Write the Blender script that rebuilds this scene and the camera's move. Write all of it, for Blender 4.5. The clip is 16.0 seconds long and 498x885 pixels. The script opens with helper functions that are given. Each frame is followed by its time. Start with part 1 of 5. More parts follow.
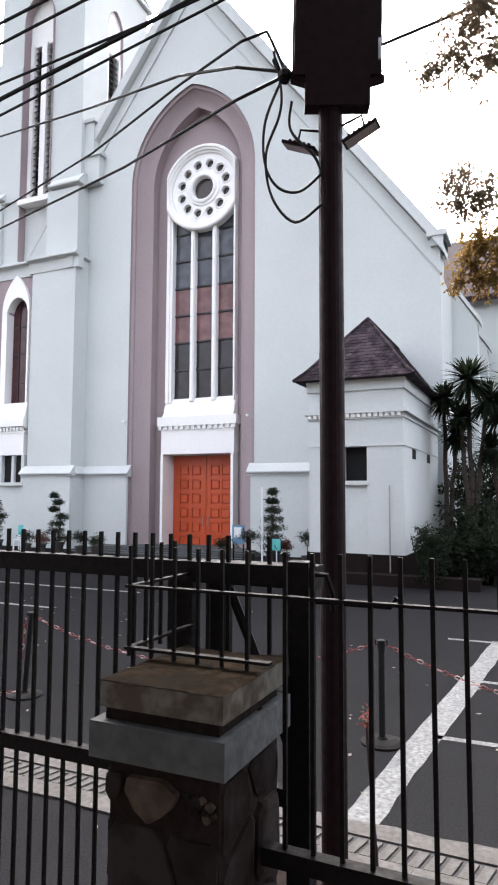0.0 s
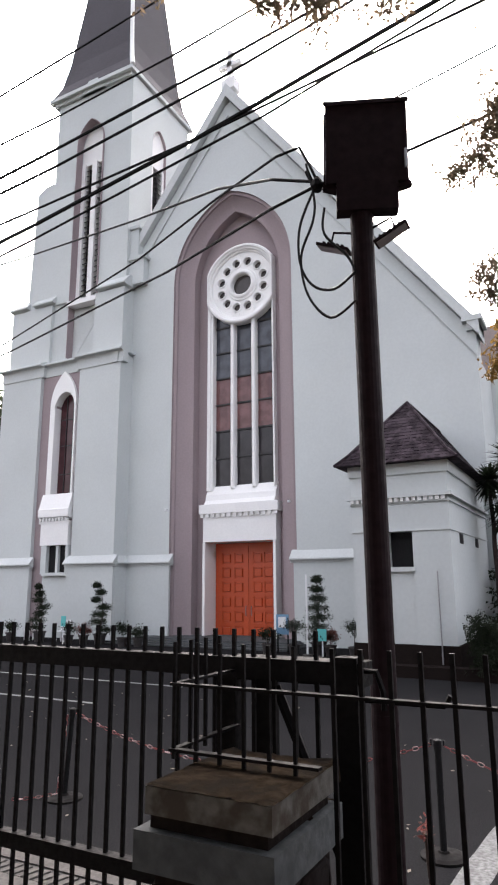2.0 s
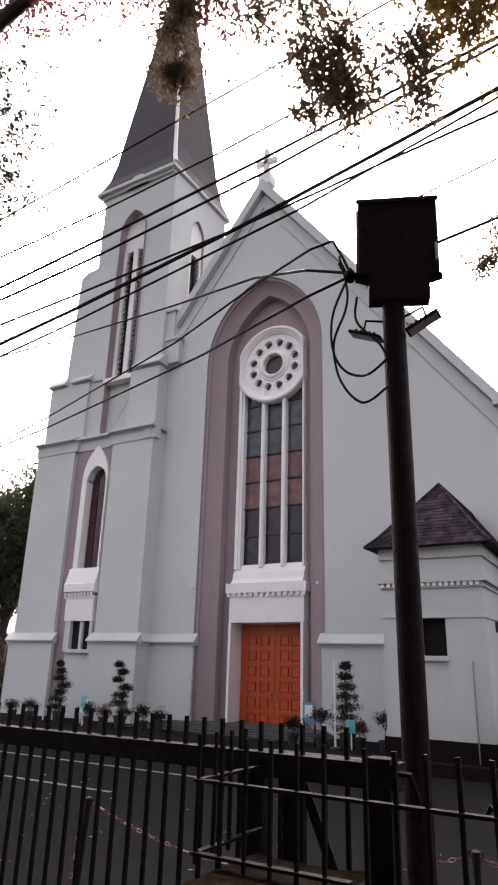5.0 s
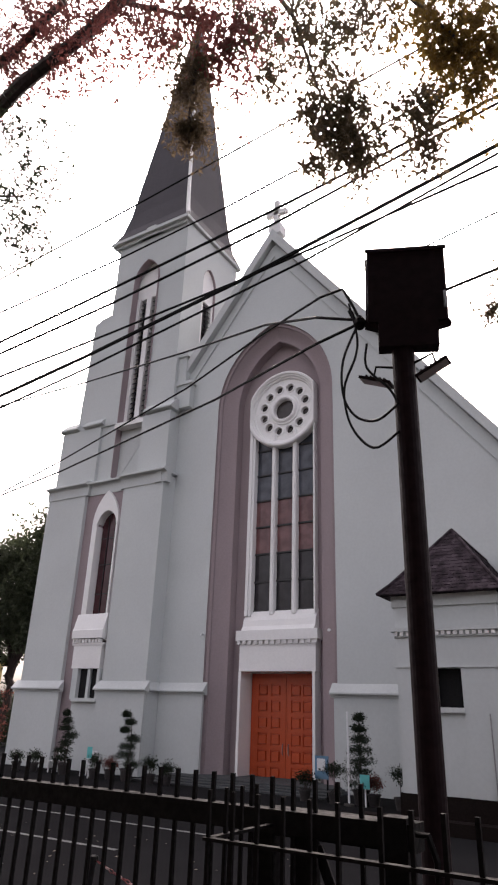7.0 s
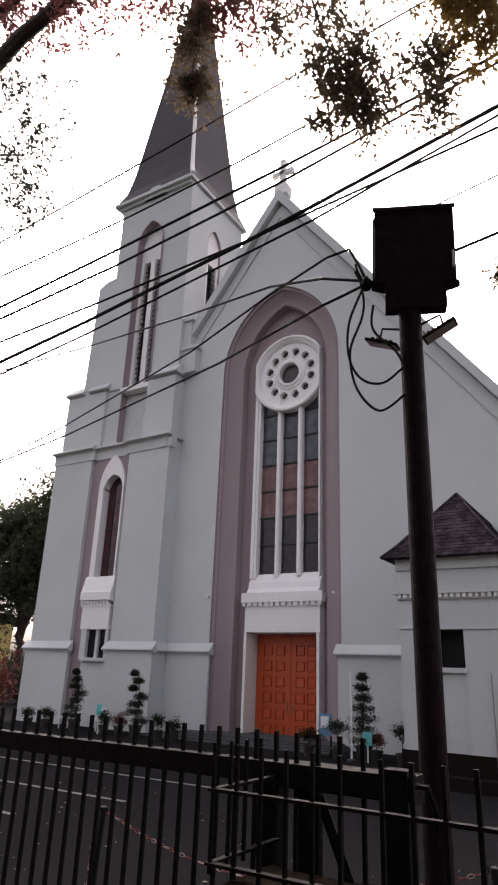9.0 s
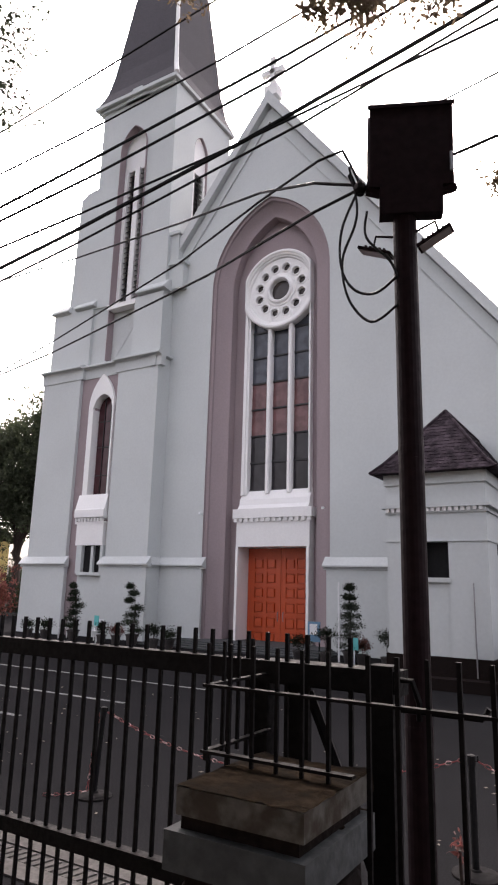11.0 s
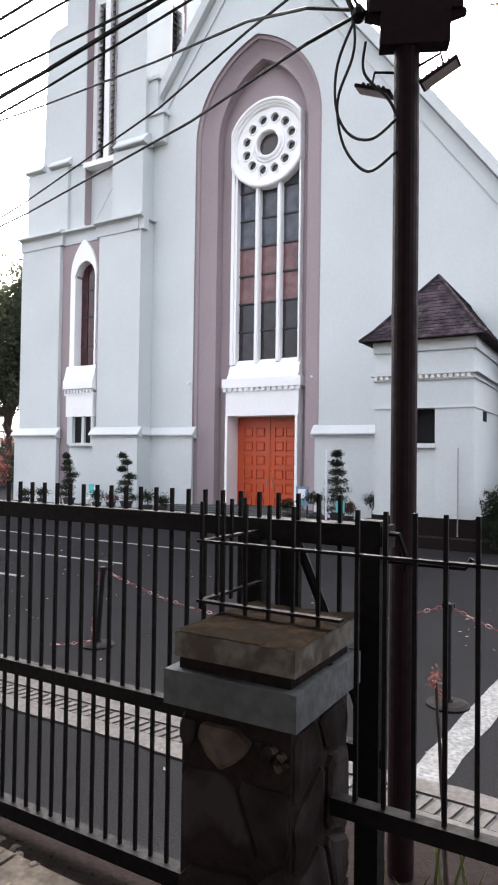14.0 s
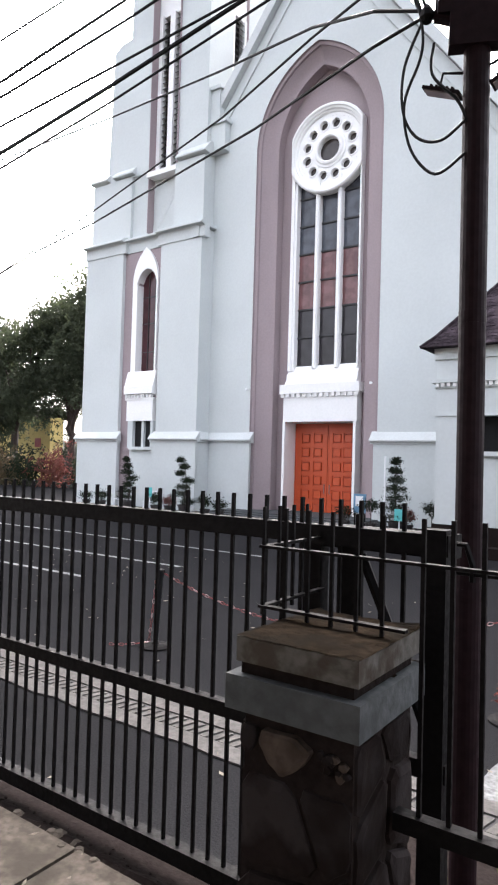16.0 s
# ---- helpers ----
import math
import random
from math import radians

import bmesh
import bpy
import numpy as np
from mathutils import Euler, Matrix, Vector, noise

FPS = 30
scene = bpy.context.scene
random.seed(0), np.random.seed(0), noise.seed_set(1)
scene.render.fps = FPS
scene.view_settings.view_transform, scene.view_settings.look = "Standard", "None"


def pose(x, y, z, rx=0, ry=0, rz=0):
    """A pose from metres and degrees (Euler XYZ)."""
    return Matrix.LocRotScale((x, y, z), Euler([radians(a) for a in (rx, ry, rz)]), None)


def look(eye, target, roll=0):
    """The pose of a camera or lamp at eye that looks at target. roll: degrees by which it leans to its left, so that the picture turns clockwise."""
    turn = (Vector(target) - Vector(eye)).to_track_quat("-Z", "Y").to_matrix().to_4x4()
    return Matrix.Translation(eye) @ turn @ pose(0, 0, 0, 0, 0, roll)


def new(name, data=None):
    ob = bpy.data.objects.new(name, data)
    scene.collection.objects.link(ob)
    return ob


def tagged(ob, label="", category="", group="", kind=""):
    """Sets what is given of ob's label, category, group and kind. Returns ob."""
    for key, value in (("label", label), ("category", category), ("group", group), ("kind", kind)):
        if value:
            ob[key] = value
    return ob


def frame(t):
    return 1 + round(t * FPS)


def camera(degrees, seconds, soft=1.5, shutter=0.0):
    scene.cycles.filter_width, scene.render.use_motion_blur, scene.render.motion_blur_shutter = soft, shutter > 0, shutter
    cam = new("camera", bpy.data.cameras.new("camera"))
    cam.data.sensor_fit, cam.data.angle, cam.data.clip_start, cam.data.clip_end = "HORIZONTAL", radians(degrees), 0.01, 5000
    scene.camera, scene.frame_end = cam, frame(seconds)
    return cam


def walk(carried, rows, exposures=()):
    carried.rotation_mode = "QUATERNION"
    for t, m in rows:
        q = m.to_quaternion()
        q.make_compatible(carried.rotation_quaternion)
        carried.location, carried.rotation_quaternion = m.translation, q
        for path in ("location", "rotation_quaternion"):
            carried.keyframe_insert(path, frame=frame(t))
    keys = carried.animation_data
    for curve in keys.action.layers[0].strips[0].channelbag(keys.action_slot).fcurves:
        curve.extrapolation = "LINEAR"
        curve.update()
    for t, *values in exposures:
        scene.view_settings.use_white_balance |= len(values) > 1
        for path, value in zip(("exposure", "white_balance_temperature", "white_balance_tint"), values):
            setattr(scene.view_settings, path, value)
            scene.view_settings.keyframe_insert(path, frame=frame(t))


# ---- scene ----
cam = camera(41.73, 16.0, soft=2.1)
# seconds, eye x y z, yaw, pitch, roll
PATH = [
    (0, 0.022, 0.036, 2.289, 24.45, 4.69, 0.25),
    (0.5, 0.020, 0.027, 2.295, 25.30, 7.04, 0.07),
    (1, 0.023, 0.018, 2.299, 26.20, 9.26, 0.12),
    (1.5, 0.028, 0.011, 2.302, 27.07, 10.73, 0.08),
    (2, 0.032, 0.008, 2.306, 28.08, 12.21, -0.34),
    (2.5, 0.035, 0.006, 2.307, 29.04, 13.12, -0.23),
    (3, 0.035, 0.003, 2.308, 30.10, 15.06, 0.56),
    (3.5, 0.033, -0.002, 2.308, 30.40, 16.48, 1.29),
    (4, 0.030, -0.005, 2.315, 30.48, 17.26, 1.51),
    (6.5, 0.032, -0.015, 2.328, 31.60, 21.97, 1.79),
    (7, 0.031, -0.015, 2.328, 31.95, 22.80, 2.11),
    (7.5, 0.032, -0.016, 2.329, 31.95, 23.37, 1.99),
    (8, 0.032, -0.015, 2.328, 32.02, 23.60, 2.19),
    (8.5, 0.032, -0.012, 2.325, 32.21, 22.70, 2.66),
    (8.7, 0.031, -0.010, 2.323, 32.28, 21.49, 2.53),
    (10.8, 0.021, 0.012, 2.301, 31.54, 13.39, 1.49),
    (11, 0.018, 0.012, 2.298, 31.21, 12.64, 1.56),
    (11.5, 0.011, 0.018, 2.296, 30.57, 9.17, 1.39),
    (12, 0.005, 0.027, 2.292, 30.55, 7.66, 0.75),
    (12.5, 0.004, 0.036, 2.286, 30.33, 5.02, 0.48),
    (13, 0.000, 0.040, 2.283, 30.32, 3.70, 0.56),
    (13.5, -0.003, 0.042, 2.277, 30.28, 2.22, 0.50),
    (14, -0.007, 0.044, 2.274, 30.00, 1.33, 0.78),
    (14.5, -0.007, 0.047, 2.274, 30.57, 1.26, 0.84),
    (15, -0.013, 0.041, 2.271, 32.01, 1.83, 1.15),
    (15.5, -0.020, 0.039, 2.273, 33.06, 1.34, 1.39),
    (16, -0.026, 0.036, 2.273, 34.98, 1.72, 1.61),
]
# seconds, stops, kelvin, tint
EXPOSURES = [(0.0, 2.9, 6500, 14), (1.5, 2.55, 6600, 15), (3.5, 2.2, 6900, 20), (6.5, 1.63, 6950, 22), (7.5, 1.6, 6950, 22), (8.5, 1.47, 6950, 22), (11.0, 2.05, 6850, 21), (11.5, 2.15, 6750, 20), (12.5, 2.6, 6600, 16), (14.5, 2.93, 6480, 14), (16.0, 2.97, 6480, 14)]
walk(cam, [(t, pose(x, y, z, 90 + pitch, 0, yaw) @ pose(0, 0, 0, 0, 0, roll)) for t, x, y, z, yaw, pitch, roll in PATH], EXPOSURES)

# ---- light: bright overcast sky, the sun veiled behind the church tower, which shades its yard ----
world = bpy.data.worlds.new("world")
scene.world = world
world.use_nodes = True
wn = world.node_tree.nodes
sky = wn.new("ShaderNodeTexSky")
sky.sky_type = "NISHITA"
sky.sun_disc = False
sky.sun_elevation, sky.sun_rotation = radians(43), radians(-30)
sky.air_density, sky.dust_density, sky.ozone_density = 1.0, 8.0, 1.0
grey = wn.new("ShaderNodeHueSaturation")
grey.inputs["Saturation"].default_value = 0.35
world.node_tree.links.new(sky.outputs[0], grey.inputs["Color"])
world.node_tree.links.new(grey.outputs[0], wn["Background"].inputs[0])
wn["Background"].inputs[1].default_value = 0.15
sun = new("sun", bpy.data.lights.new("sun", "SUN"))
sun.data.energy, sun.data.angle, sun.data.color = 0.5, radians(30), (1.0, 0.97, 0.92)
sun.matrix_world = look((-36.6, 63.3, 68.2), (0, 0, 0))

# ---- materials ----
def material(name, color, rough=0.7, metal=0.0, grain=0.0, scale=8.0, stain=0.0, stain_scale=0.6, bump=0.0, second=None, random_tint=0.0, island=False, coat=0.0, shine=0.5, through_light=None):
    """Two scales of variation over a base colour, with fine relief."""
    m = bpy.data.materials.new(name)
    m.use_nodes = True
    nt = m.node_tree
    b = nt.nodes["Principled BSDF"]
    b.inputs["Roughness"].default_value, b.inputs["Metallic"].default_value = rough, metal
    b.inputs["Coat Weight"].default_value = coat
    b.inputs["Specular IOR Level"].default_value = shine
    co = nt.nodes.new("ShaderNodeTexCoord").outputs["Object"]
    def tex(s, detail):
        n = nt.nodes.new("ShaderNodeTexNoise")
        n.inputs["Scale"].default_value, n.inputs["Detail"].default_value = s, detail
        nt.links.new(co, n.inputs["Vector"])
        return n.outputs["Fac"]
    def mix(fac, a, c, mode="MIX"):
        n = nt.nodes.new("ShaderNodeMix")
        n.data_type, n.blend_type = "RGBA", mode
        for sock, v in ((n.inputs[0], fac), (n.inputs[6], a), (n.inputs[7], c)):
            if isinstance(v, bpy.types.NodeSocket):
                nt.links.new(v, sock)
            elif isinstance(v, tuple):
                sock.default_value = (*v[:3], 1)
            else:
                sock.default_value = v
        return n.outputs[2]
    def ramp(v, lo, hi, a=0.0, c=1.0):
        n = nt.nodes.new("ShaderNodeMapRange")
        nt.links.new(v, n.inputs[0])
        for i, q in enumerate((lo, hi, a, c)):
            n.inputs[i + 1].default_value = q
        return n.outputs[0]
    fine, broad = tex(scale, 6), tex(stain_scale, 4)
    dark = tuple(c * (1 - grain) for c in color)
    out = mix(ramp(fine, 0.35, 0.65), color, dark)
    if second:
        out = mix(ramp(broad, 0.45, 0.6), out, second)
    elif stain:
        out = mix(ramp(broad, 0.4, 0.75, 0, stain), out, tuple(c * 0.45 for c in color))
    if random_tint:
        src = nt.nodes.new("ShaderNodeNewGeometry").outputs["Random Per Island"] if island else nt.nodes.new("ShaderNodeObjectInfo").outputs["Random"]
        out = mix(ramp(src, 0, 1, 0, random_tint), out, tuple(c * 0.35 for c in color))
    nt.links.new(out, b.inputs["Base Color"])
    nt.links.new(ramp(fine, 0.3, 0.7, max(rough - 0.1, 0.02), min(rough + 0.1, 1)), b.inputs["Roughness"])
    if through_light:
        tr = nt.nodes.new("ShaderNodeBsdfTranslucent")
        tr.inputs["Color"].default_value = (*through_light, 1)
        ms = nt.nodes.new("ShaderNodeMixShader")
        ms.inputs[0].default_value = 0.36
        nt.links.new(b.outputs[0], ms.inputs[1])
        nt.links.new(tr.outputs[0], ms.inputs[2])
        nt.links.new(ms.outputs[0], nt.nodes["Material Output"].inputs["Surface"])
    if bump:
        n = nt.nodes.new("ShaderNodeBump")
        n.inputs["Strength"].default_value, n.inputs["Distance"].default_value = bump, 0.01
        nt.links.new(fine, n.inputs["Height"])
        nt.links.new(n.outputs[0], b.inputs["Normal"])
    return m

WALL = material("painted_plaster", (0.54, 0.575, 0.57), 0.8, grain=0.04, scale=10, stain=0.22, stain_scale=0.22, bump=0.07)
WHITE = material("white_plaster", (0.82, 0.82, 0.81), 0.7, grain=0.04, scale=12, stain=0.1, stain_scale=0.5, bump=0.1)
TRIM = material("pale_trim_plaster", (0.54, 0.57, 0.565), 0.8, grain=0.06, scale=12, stain=0.2, stain_scale=0.6, bump=0.15)
MAUVE = material("mauve_plaster", (0.31, 0.25, 0.262), 0.8, grain=0.06, scale=14, stain=0.15, stain_scale=0.4, bump=0.15)
SLATE = material("spire_slate", (0.075, 0.07, 0.08), 0.75, shine=0.2, grain=0.25, scale=20, stain=0.2, stain_scale=0.8, bump=0.3)
SHINGLE = material("roof_shingle", (0.036, 0.025, 0.031), 0.85, shine=0.15, grain=0.3, scale=30, random_tint=0.6, bump=0.4)
ROOF = material("mottled_shingle", (0.032, 0.023, 0.029), 0.9, shine=0.1, grain=0.4, scale=12, second=(0.065, 0.050, 0.060), stain_scale=3.5, random_tint=0.65, island=True, bump=0.4)
ORANGE = material("varnished_door", (0.52, 0.07, 0.015), 0.45, grain=0.2, scale=25, stain=0.15, stain_scale=1.5, bump=0.1)
ASPHALT = material("asphalt", (0.020, 0.020, 0.021), 1.0, shine=0.0, grain=0.35, scale=60, stain=0.3, stain_scale=0.5, bump=0.5)
LINE = material("road_paint", (0.19, 0.195, 0.195), 0.8, shine=0.1, grain=0.5, scale=26, stain=0.75, stain_scale=7, bump=0.3)
IRON = material("black_iron", (0.004, 0.0035, 0.004), 0.6, 0.0, shine=0.1, grain=0.3, scale=40, bump=0.2)
POLE = material("brown_pole_paint", (0.014, 0.006, 0.008), 0.6, shine=0.1, grain=0.3, scale=20, stain=0.3, stain_scale=3, bump=0.15)
BLACK = material("black_rubber", (0.008, 0.008, 0.009), 0.6, shine=0.2, grain=0.2, scale=30)
CONCRETE = material("weathered_concrete", (0.085, 0.092, 0.095), 0.95, shine=0.1, grain=0.3, scale=25, stain=0.6, stain_scale=5, bump=0.6)
OLD_CONCRETE = material("streaked_concrete", (0.105, 0.10, 0.09), 0.95, shine=0.05, grain=0.35, scale=22, second=(0.055, 0.046, 0.038), stain_scale=11, bump=0.7)
MOSS = material("mossy_concrete", (0.024, 0.018, 0.013), 1.0, shine=0.0, grain=0.5, scale=30, second=(0.013, 0.011, 0.009), stain_scale=14, bump=0.8)
STONE = material("dark_field_stone", (0.014, 0.010, 0.009), 0.95, shine=0.05, grain=0.4, scale=14, second=(0.026, 0.022, 0.022), stain_scale=7, bump=0.8, random_tint=0.5)
MORTAR = material("dark_mortar", (0.016, 0.012, 0.011), 0.98, shine=0.05, grain=0.3, scale=40, bump=0.6)
PAVING = material("sidewalk_concrete", (0.125, 0.108, 0.092), 0.98, shine=0.05, grain=0.45, scale=24, second=(0.055, 0.048, 0.040), stain_scale=3.5, bump=0.6)
KERB = material("pale_kerb_concrete", (0.105, 0.10, 0.095), 0.95, shine=0.05, grain=0.3, scale=25, stain=0.5, stain_scale=3, bump=0.4)
LEAF = material("leaf", (0.040, 0.042, 0.020), 0.6, shine=0.15, grain=0.3, scale=3, random_tint=0.7, island=True, through_light=(0.22, 0.155, 0.10))
LEAF_DARK = material("dark_leaf", (0.014, 0.022, 0.012), 0.6, shine=0.15, grain=0.3, scale=3, random_tint=0.6, island=True, through_light=(0.03, 0.04, 0.02))
LEAF_RUST = material("rusty_leaf", (0.085, 0.036, 0.026), 0.6, shine=0.15, grain=0.3, scale=3, random_tint=0.6, island=True, through_light=(0.30, 0.10, 0.09))
BARK = material("bark", (0.045, 0.03, 0.025), 0.9, grain=0.4, scale=15, bump=0.6)
TEAL = material("teal_board", (0.10, 0.50, 0.50), 0.5, grain=0.05, stain=0.1)
BLUE = material("blue_board", (0.12, 0.25, 0.38), 0.5, grain=0.05, stain=0.1)
PAPER = material("white_paper", (0.75, 0.77, 0.78), 0.6, grain=0.03)
RED = material("red_chain", (0.24, 0.03, 0.03), 0.5, grain=0.2, scale=60)
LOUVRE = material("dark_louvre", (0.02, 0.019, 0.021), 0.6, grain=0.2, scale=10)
YELLOW = material("yellow_house_plaster", (0.55, 0.42, 0.16), 0.85, grain=0.1, stain=0.3)
STEEL = material("galvanised_steel", (0.35, 0.35, 0.36), 0.4, 0.8, grain=0.2, scale=20)

def glass_material(name, color, rough=0.12):
    m = material(name, color, rough, grain=0.35, scale=2.2, stain=0.4, stain_scale=1.1, coat=0.08, shine=0.3)
    return m
GLASS_BLUE = glass_material("blue_grey_glass", (0.078, 0.086, 0.105))
GLASS_PINK = glass_material("rose_glass", (0.19, 0.092, 0.092))
GLASS_DARK = glass_material("dark_glass", (0.03, 0.026, 0.03))
GLASS_PALE = glass_material("pale_glass", (0.30, 0.27, 0.28))
GLASS_ROSE = glass_material("brown_glass", (0.065, 0.055, 0.053))
GLASS_RED = glass_material("dark_red_glass", (0.07, 0.025, 0.03))

# ---- mesh helpers ----
def part(name, bm, mat, parent=None, label=""):
    me = bpy.data.meshes.new(name)
    bmesh.ops.recalc_face_normals(bm, faces=bm.faces[:])
    bm.to_mesh(me)
    bm.free()
    me.materials.append(mat)
    ob = new(name, me)
    ob.parent = parent
    if label:
        tagged(ob, label)
    return ob

def thing(name, label, category, group="", kind="", at=(0, 0, 0)):
    ob = new(name)
    ob.location = at
    ob.empty_display_size = 0.1
    return tagged(ob, label, category, group, kind)

def share(name, me, parent, m):
    ob = new(name, me)
    ob.parent = parent
    ob.matrix_basis = m
    return ob

def cuboid(bm, x0, x1, y0, y1, z0, z1, m=None):
    v = [bm.verts.new((x, y, z)) for z in (z0, z1) for y in (y0, y1) for x in (x0, x1)]
    for f in ((0, 1, 3, 2), (4, 6, 7, 5), (0, 4, 5, 1), (1, 5, 7, 3), (3, 7, 6, 2), (2, 6, 4, 0)):
        bm.faces.new([v[i] for i in f])
    if m is not None:
        for q in v:
            q.co = m @ q.co
    return v

def prism(bm, pts, a0, a1, axis="y"):
    """A closed outline, pulled along an axis. Points are (x, z) for y, (y, z) for x, (x, y) for z."""
    def place(p, a):
        return {"y": (p[0], a, p[1]), "x": (a, p[0], p[1]), "z": (p[0], p[1], a)}[axis]
    lo, hi = ([bm.verts.new(place(p, a)) for p in pts] for a in (a0, a1))
    n = len(pts)
    bm.faces.new(lo)
    bm.faces.new(hi[::-1])
    for i in range(n):
        bm.faces.new((lo[i], lo[(i + 1) % n], hi[(i + 1) % n], hi[i]))

def soften(bm, width=0.01, segments=1):
    bmesh.ops.bevel(bm, geom=[e for e in bm.edges if len(e.link_faces) == 2 and e.calc_face_angle() > 0.5], offset=width, segments=segments, affect="EDGES", profile=0.5)

def tube(bm, pts, r0, r1=None, sides=8):
    """A round bar along points, tapering from r0 to r1."""
    r1 = r0 if r1 is None else r1
    rings = []
    pts = [Vector(p) for p in pts]
    for i, p in enumerate(pts):
        d = (pts[min(i + 1, len(pts) - 1)] - pts[max(i - 1, 0)]).normalized()
        a = d.orthogonal().normalized() if not rings else (side - d * side.dot(d)).normalized()
        side, b = a, d.cross(a)
        r = r0 + (r1 - r0) * i / max(len(pts) - 1, 1)
        rings.append([bm.verts.new(p + (a * math.cos(q) + b * math.sin(q)) * r) for q in (math.tau * k / sides for k in range(sides))])
    for lo, hi in zip(rings, rings[1:]):
        for k in range(sides):
            bm.faces.new((lo[k], lo[(k + 1) % sides], hi[(k + 1) % sides], hi[k]))
    bm.faces.new(rings[0][::-1])
    bm.faces.new(rings[-1])

def lathe(bm, profile, centre=(0, 0, 0), sides=20, axis="z"):
    """Radius and height pairs turned round an axis."""
    c = Vector(centre)
    rings = []
    for r, h in profile:
        ring = []
        for k in range(sides):
            q = math.tau * k / sides
            o = (r * math.cos(q), r * math.sin(q), h) if axis == "z" else (r * math.cos(q), h, r * math.sin(q))
            ring.append(bm.verts.new(c + Vector(o)))
        rings.append(ring)
    for lo, hi in zip(rings, rings[1:]):
        for k in range(sides):
            bm.faces.new((lo[k], lo[(k + 1) % sides], hi[(k + 1) % sides], hi[k]))
    bm.faces.new(rings[0][::-1])
    bm.faces.new(rings[-1])

def arch_top(x, centre, half, spring, rise):
    """Height of a pointed arch over x."""
    d = min(abs(x - centre) / half, 1.0)
    r = (half * half + rise * rise) / (2 * half)
    return spring + math.sqrt(max(r * r - (r - half + d * half) ** 2, 0.0))

def arch_outline(centre, half, spring, rise, base, n=14):
    xs = [centre - half * math.cos(math.pi * i / (2 * n)) for i in range(n + 1)]
    left = [(x, arch_top(x, centre, half, spring, rise)) for x in xs]
    right = [(2 * centre - x, z) for x, z in left[-2::-1]]
    return [(centre - half, base)] + left + right + [(centre + half, base)]

def arch_xs(centre, half, n=14):
    xs = [centre - half * math.cos(math.pi * i / (2 * n)) for i in range(n + 1)]
    return xs + [2 * centre - x for x in xs[-2::-1]]

def band(bm, outer, inner, y0, y1):
    """A thin lining between two like outlines."""
    rows = [[bm.verts.new((p[0], y, p[1])) for p, y in ((o, y0), (i, y0), (i, y1), (o, y1))] for o, i in zip(outer, inner)]
    for a, b in zip(rows, rows[1:]):
        for k in range(4):
            bm.faces.new((a[k], a[(k + 1) % 4], b[(k + 1) % 4], b[k]))
    bm.faces.new(rows[0])
    bm.faces.new(rows[-1][::-1])

def strips(bm, xs, low, high, y0, y1):
    """A wall that follows low(x) below and high(x) above."""
    rows = [[bm.verts.new((x, y, z)) for y, z in ((y0, low(x)), (y0, high(x)), (y1, high(x)), (y1, low(x)))] for x in xs]
    for a, b in zip(rows, rows[1:]):
        for k in range(4):
            bm.faces.new((a[k], a[(k + 1) % 4], b[(k + 1) % 4], b[k]))
    bm.faces.new(rows[0])
    bm.faces.new(rows[-1][::-1])

# ---- ground ----
F = 23.58          # the church front
def ground():
    bm = bmesh.new()
    cuboid(bm, -400, 400, 2.3, 800, -0.5, 0.0)
    tagged(part("ground", bm, ASPHALT), "dark grey asphalt car park strewn with small leaves", "ground", kind="structure")
    bm = bmesh.new()
    cuboid(bm, -60, 60, -40, 2.25, -0.5, 0.62)
    tagged(part("pavement", bm, PAVING), "cracked weathered concrete pavement slabs with soil stains", "pavement", kind="structure")
ground()

def line(x0, y0, x1, y1, w):
    d = Vector((x1 - x0, y1 - y0, 0)).normalized()
    n = Vector((-d.y, d.x, 0)) * w / 2
    bm = bmesh.new()
    steps = max(2, int(math.hypot(x1 - x0, y1 - y0) / 0.25))
    a, b = Vector((x0, y0, 0.004)), Vector((x1, y1, 0.004))
    rows = []
    for i in range(steps + 1):
        p = a.lerp(b, i / steps)
        rows.append([bm.verts.new(p + n * (1 + random.uniform(-0.08, 0.08))), bm.verts.new(p - n * (1 + random.uniform(-0.08, 0.08)))])
    for q, r in zip(rows, rows[1:]):
        bm.faces.new((q[0], q[1], r[1], r[0]))
    tagged(part("road_marking", bm, LINE), "worn white painted parking line on asphalt", "marking", "parking lines", "structure")
line(-24, 13.3, -8.8, 13.25, 0.13)
line(-24, 10.65, -9.2, 10.72, 0.13)
line(-24, 8.5, -9.75, 8.55, 0.13)
line(-0.7, 11.3, -1.25, 4.72, 0.26)
line(-1.0, 6.66, 6.0, 6.75, 0.10)
line(-0.8, 8.82, 6.0, 8.9, 0.10)
line(-1.5, 11.2, 6.0, 11.3, 0.10)

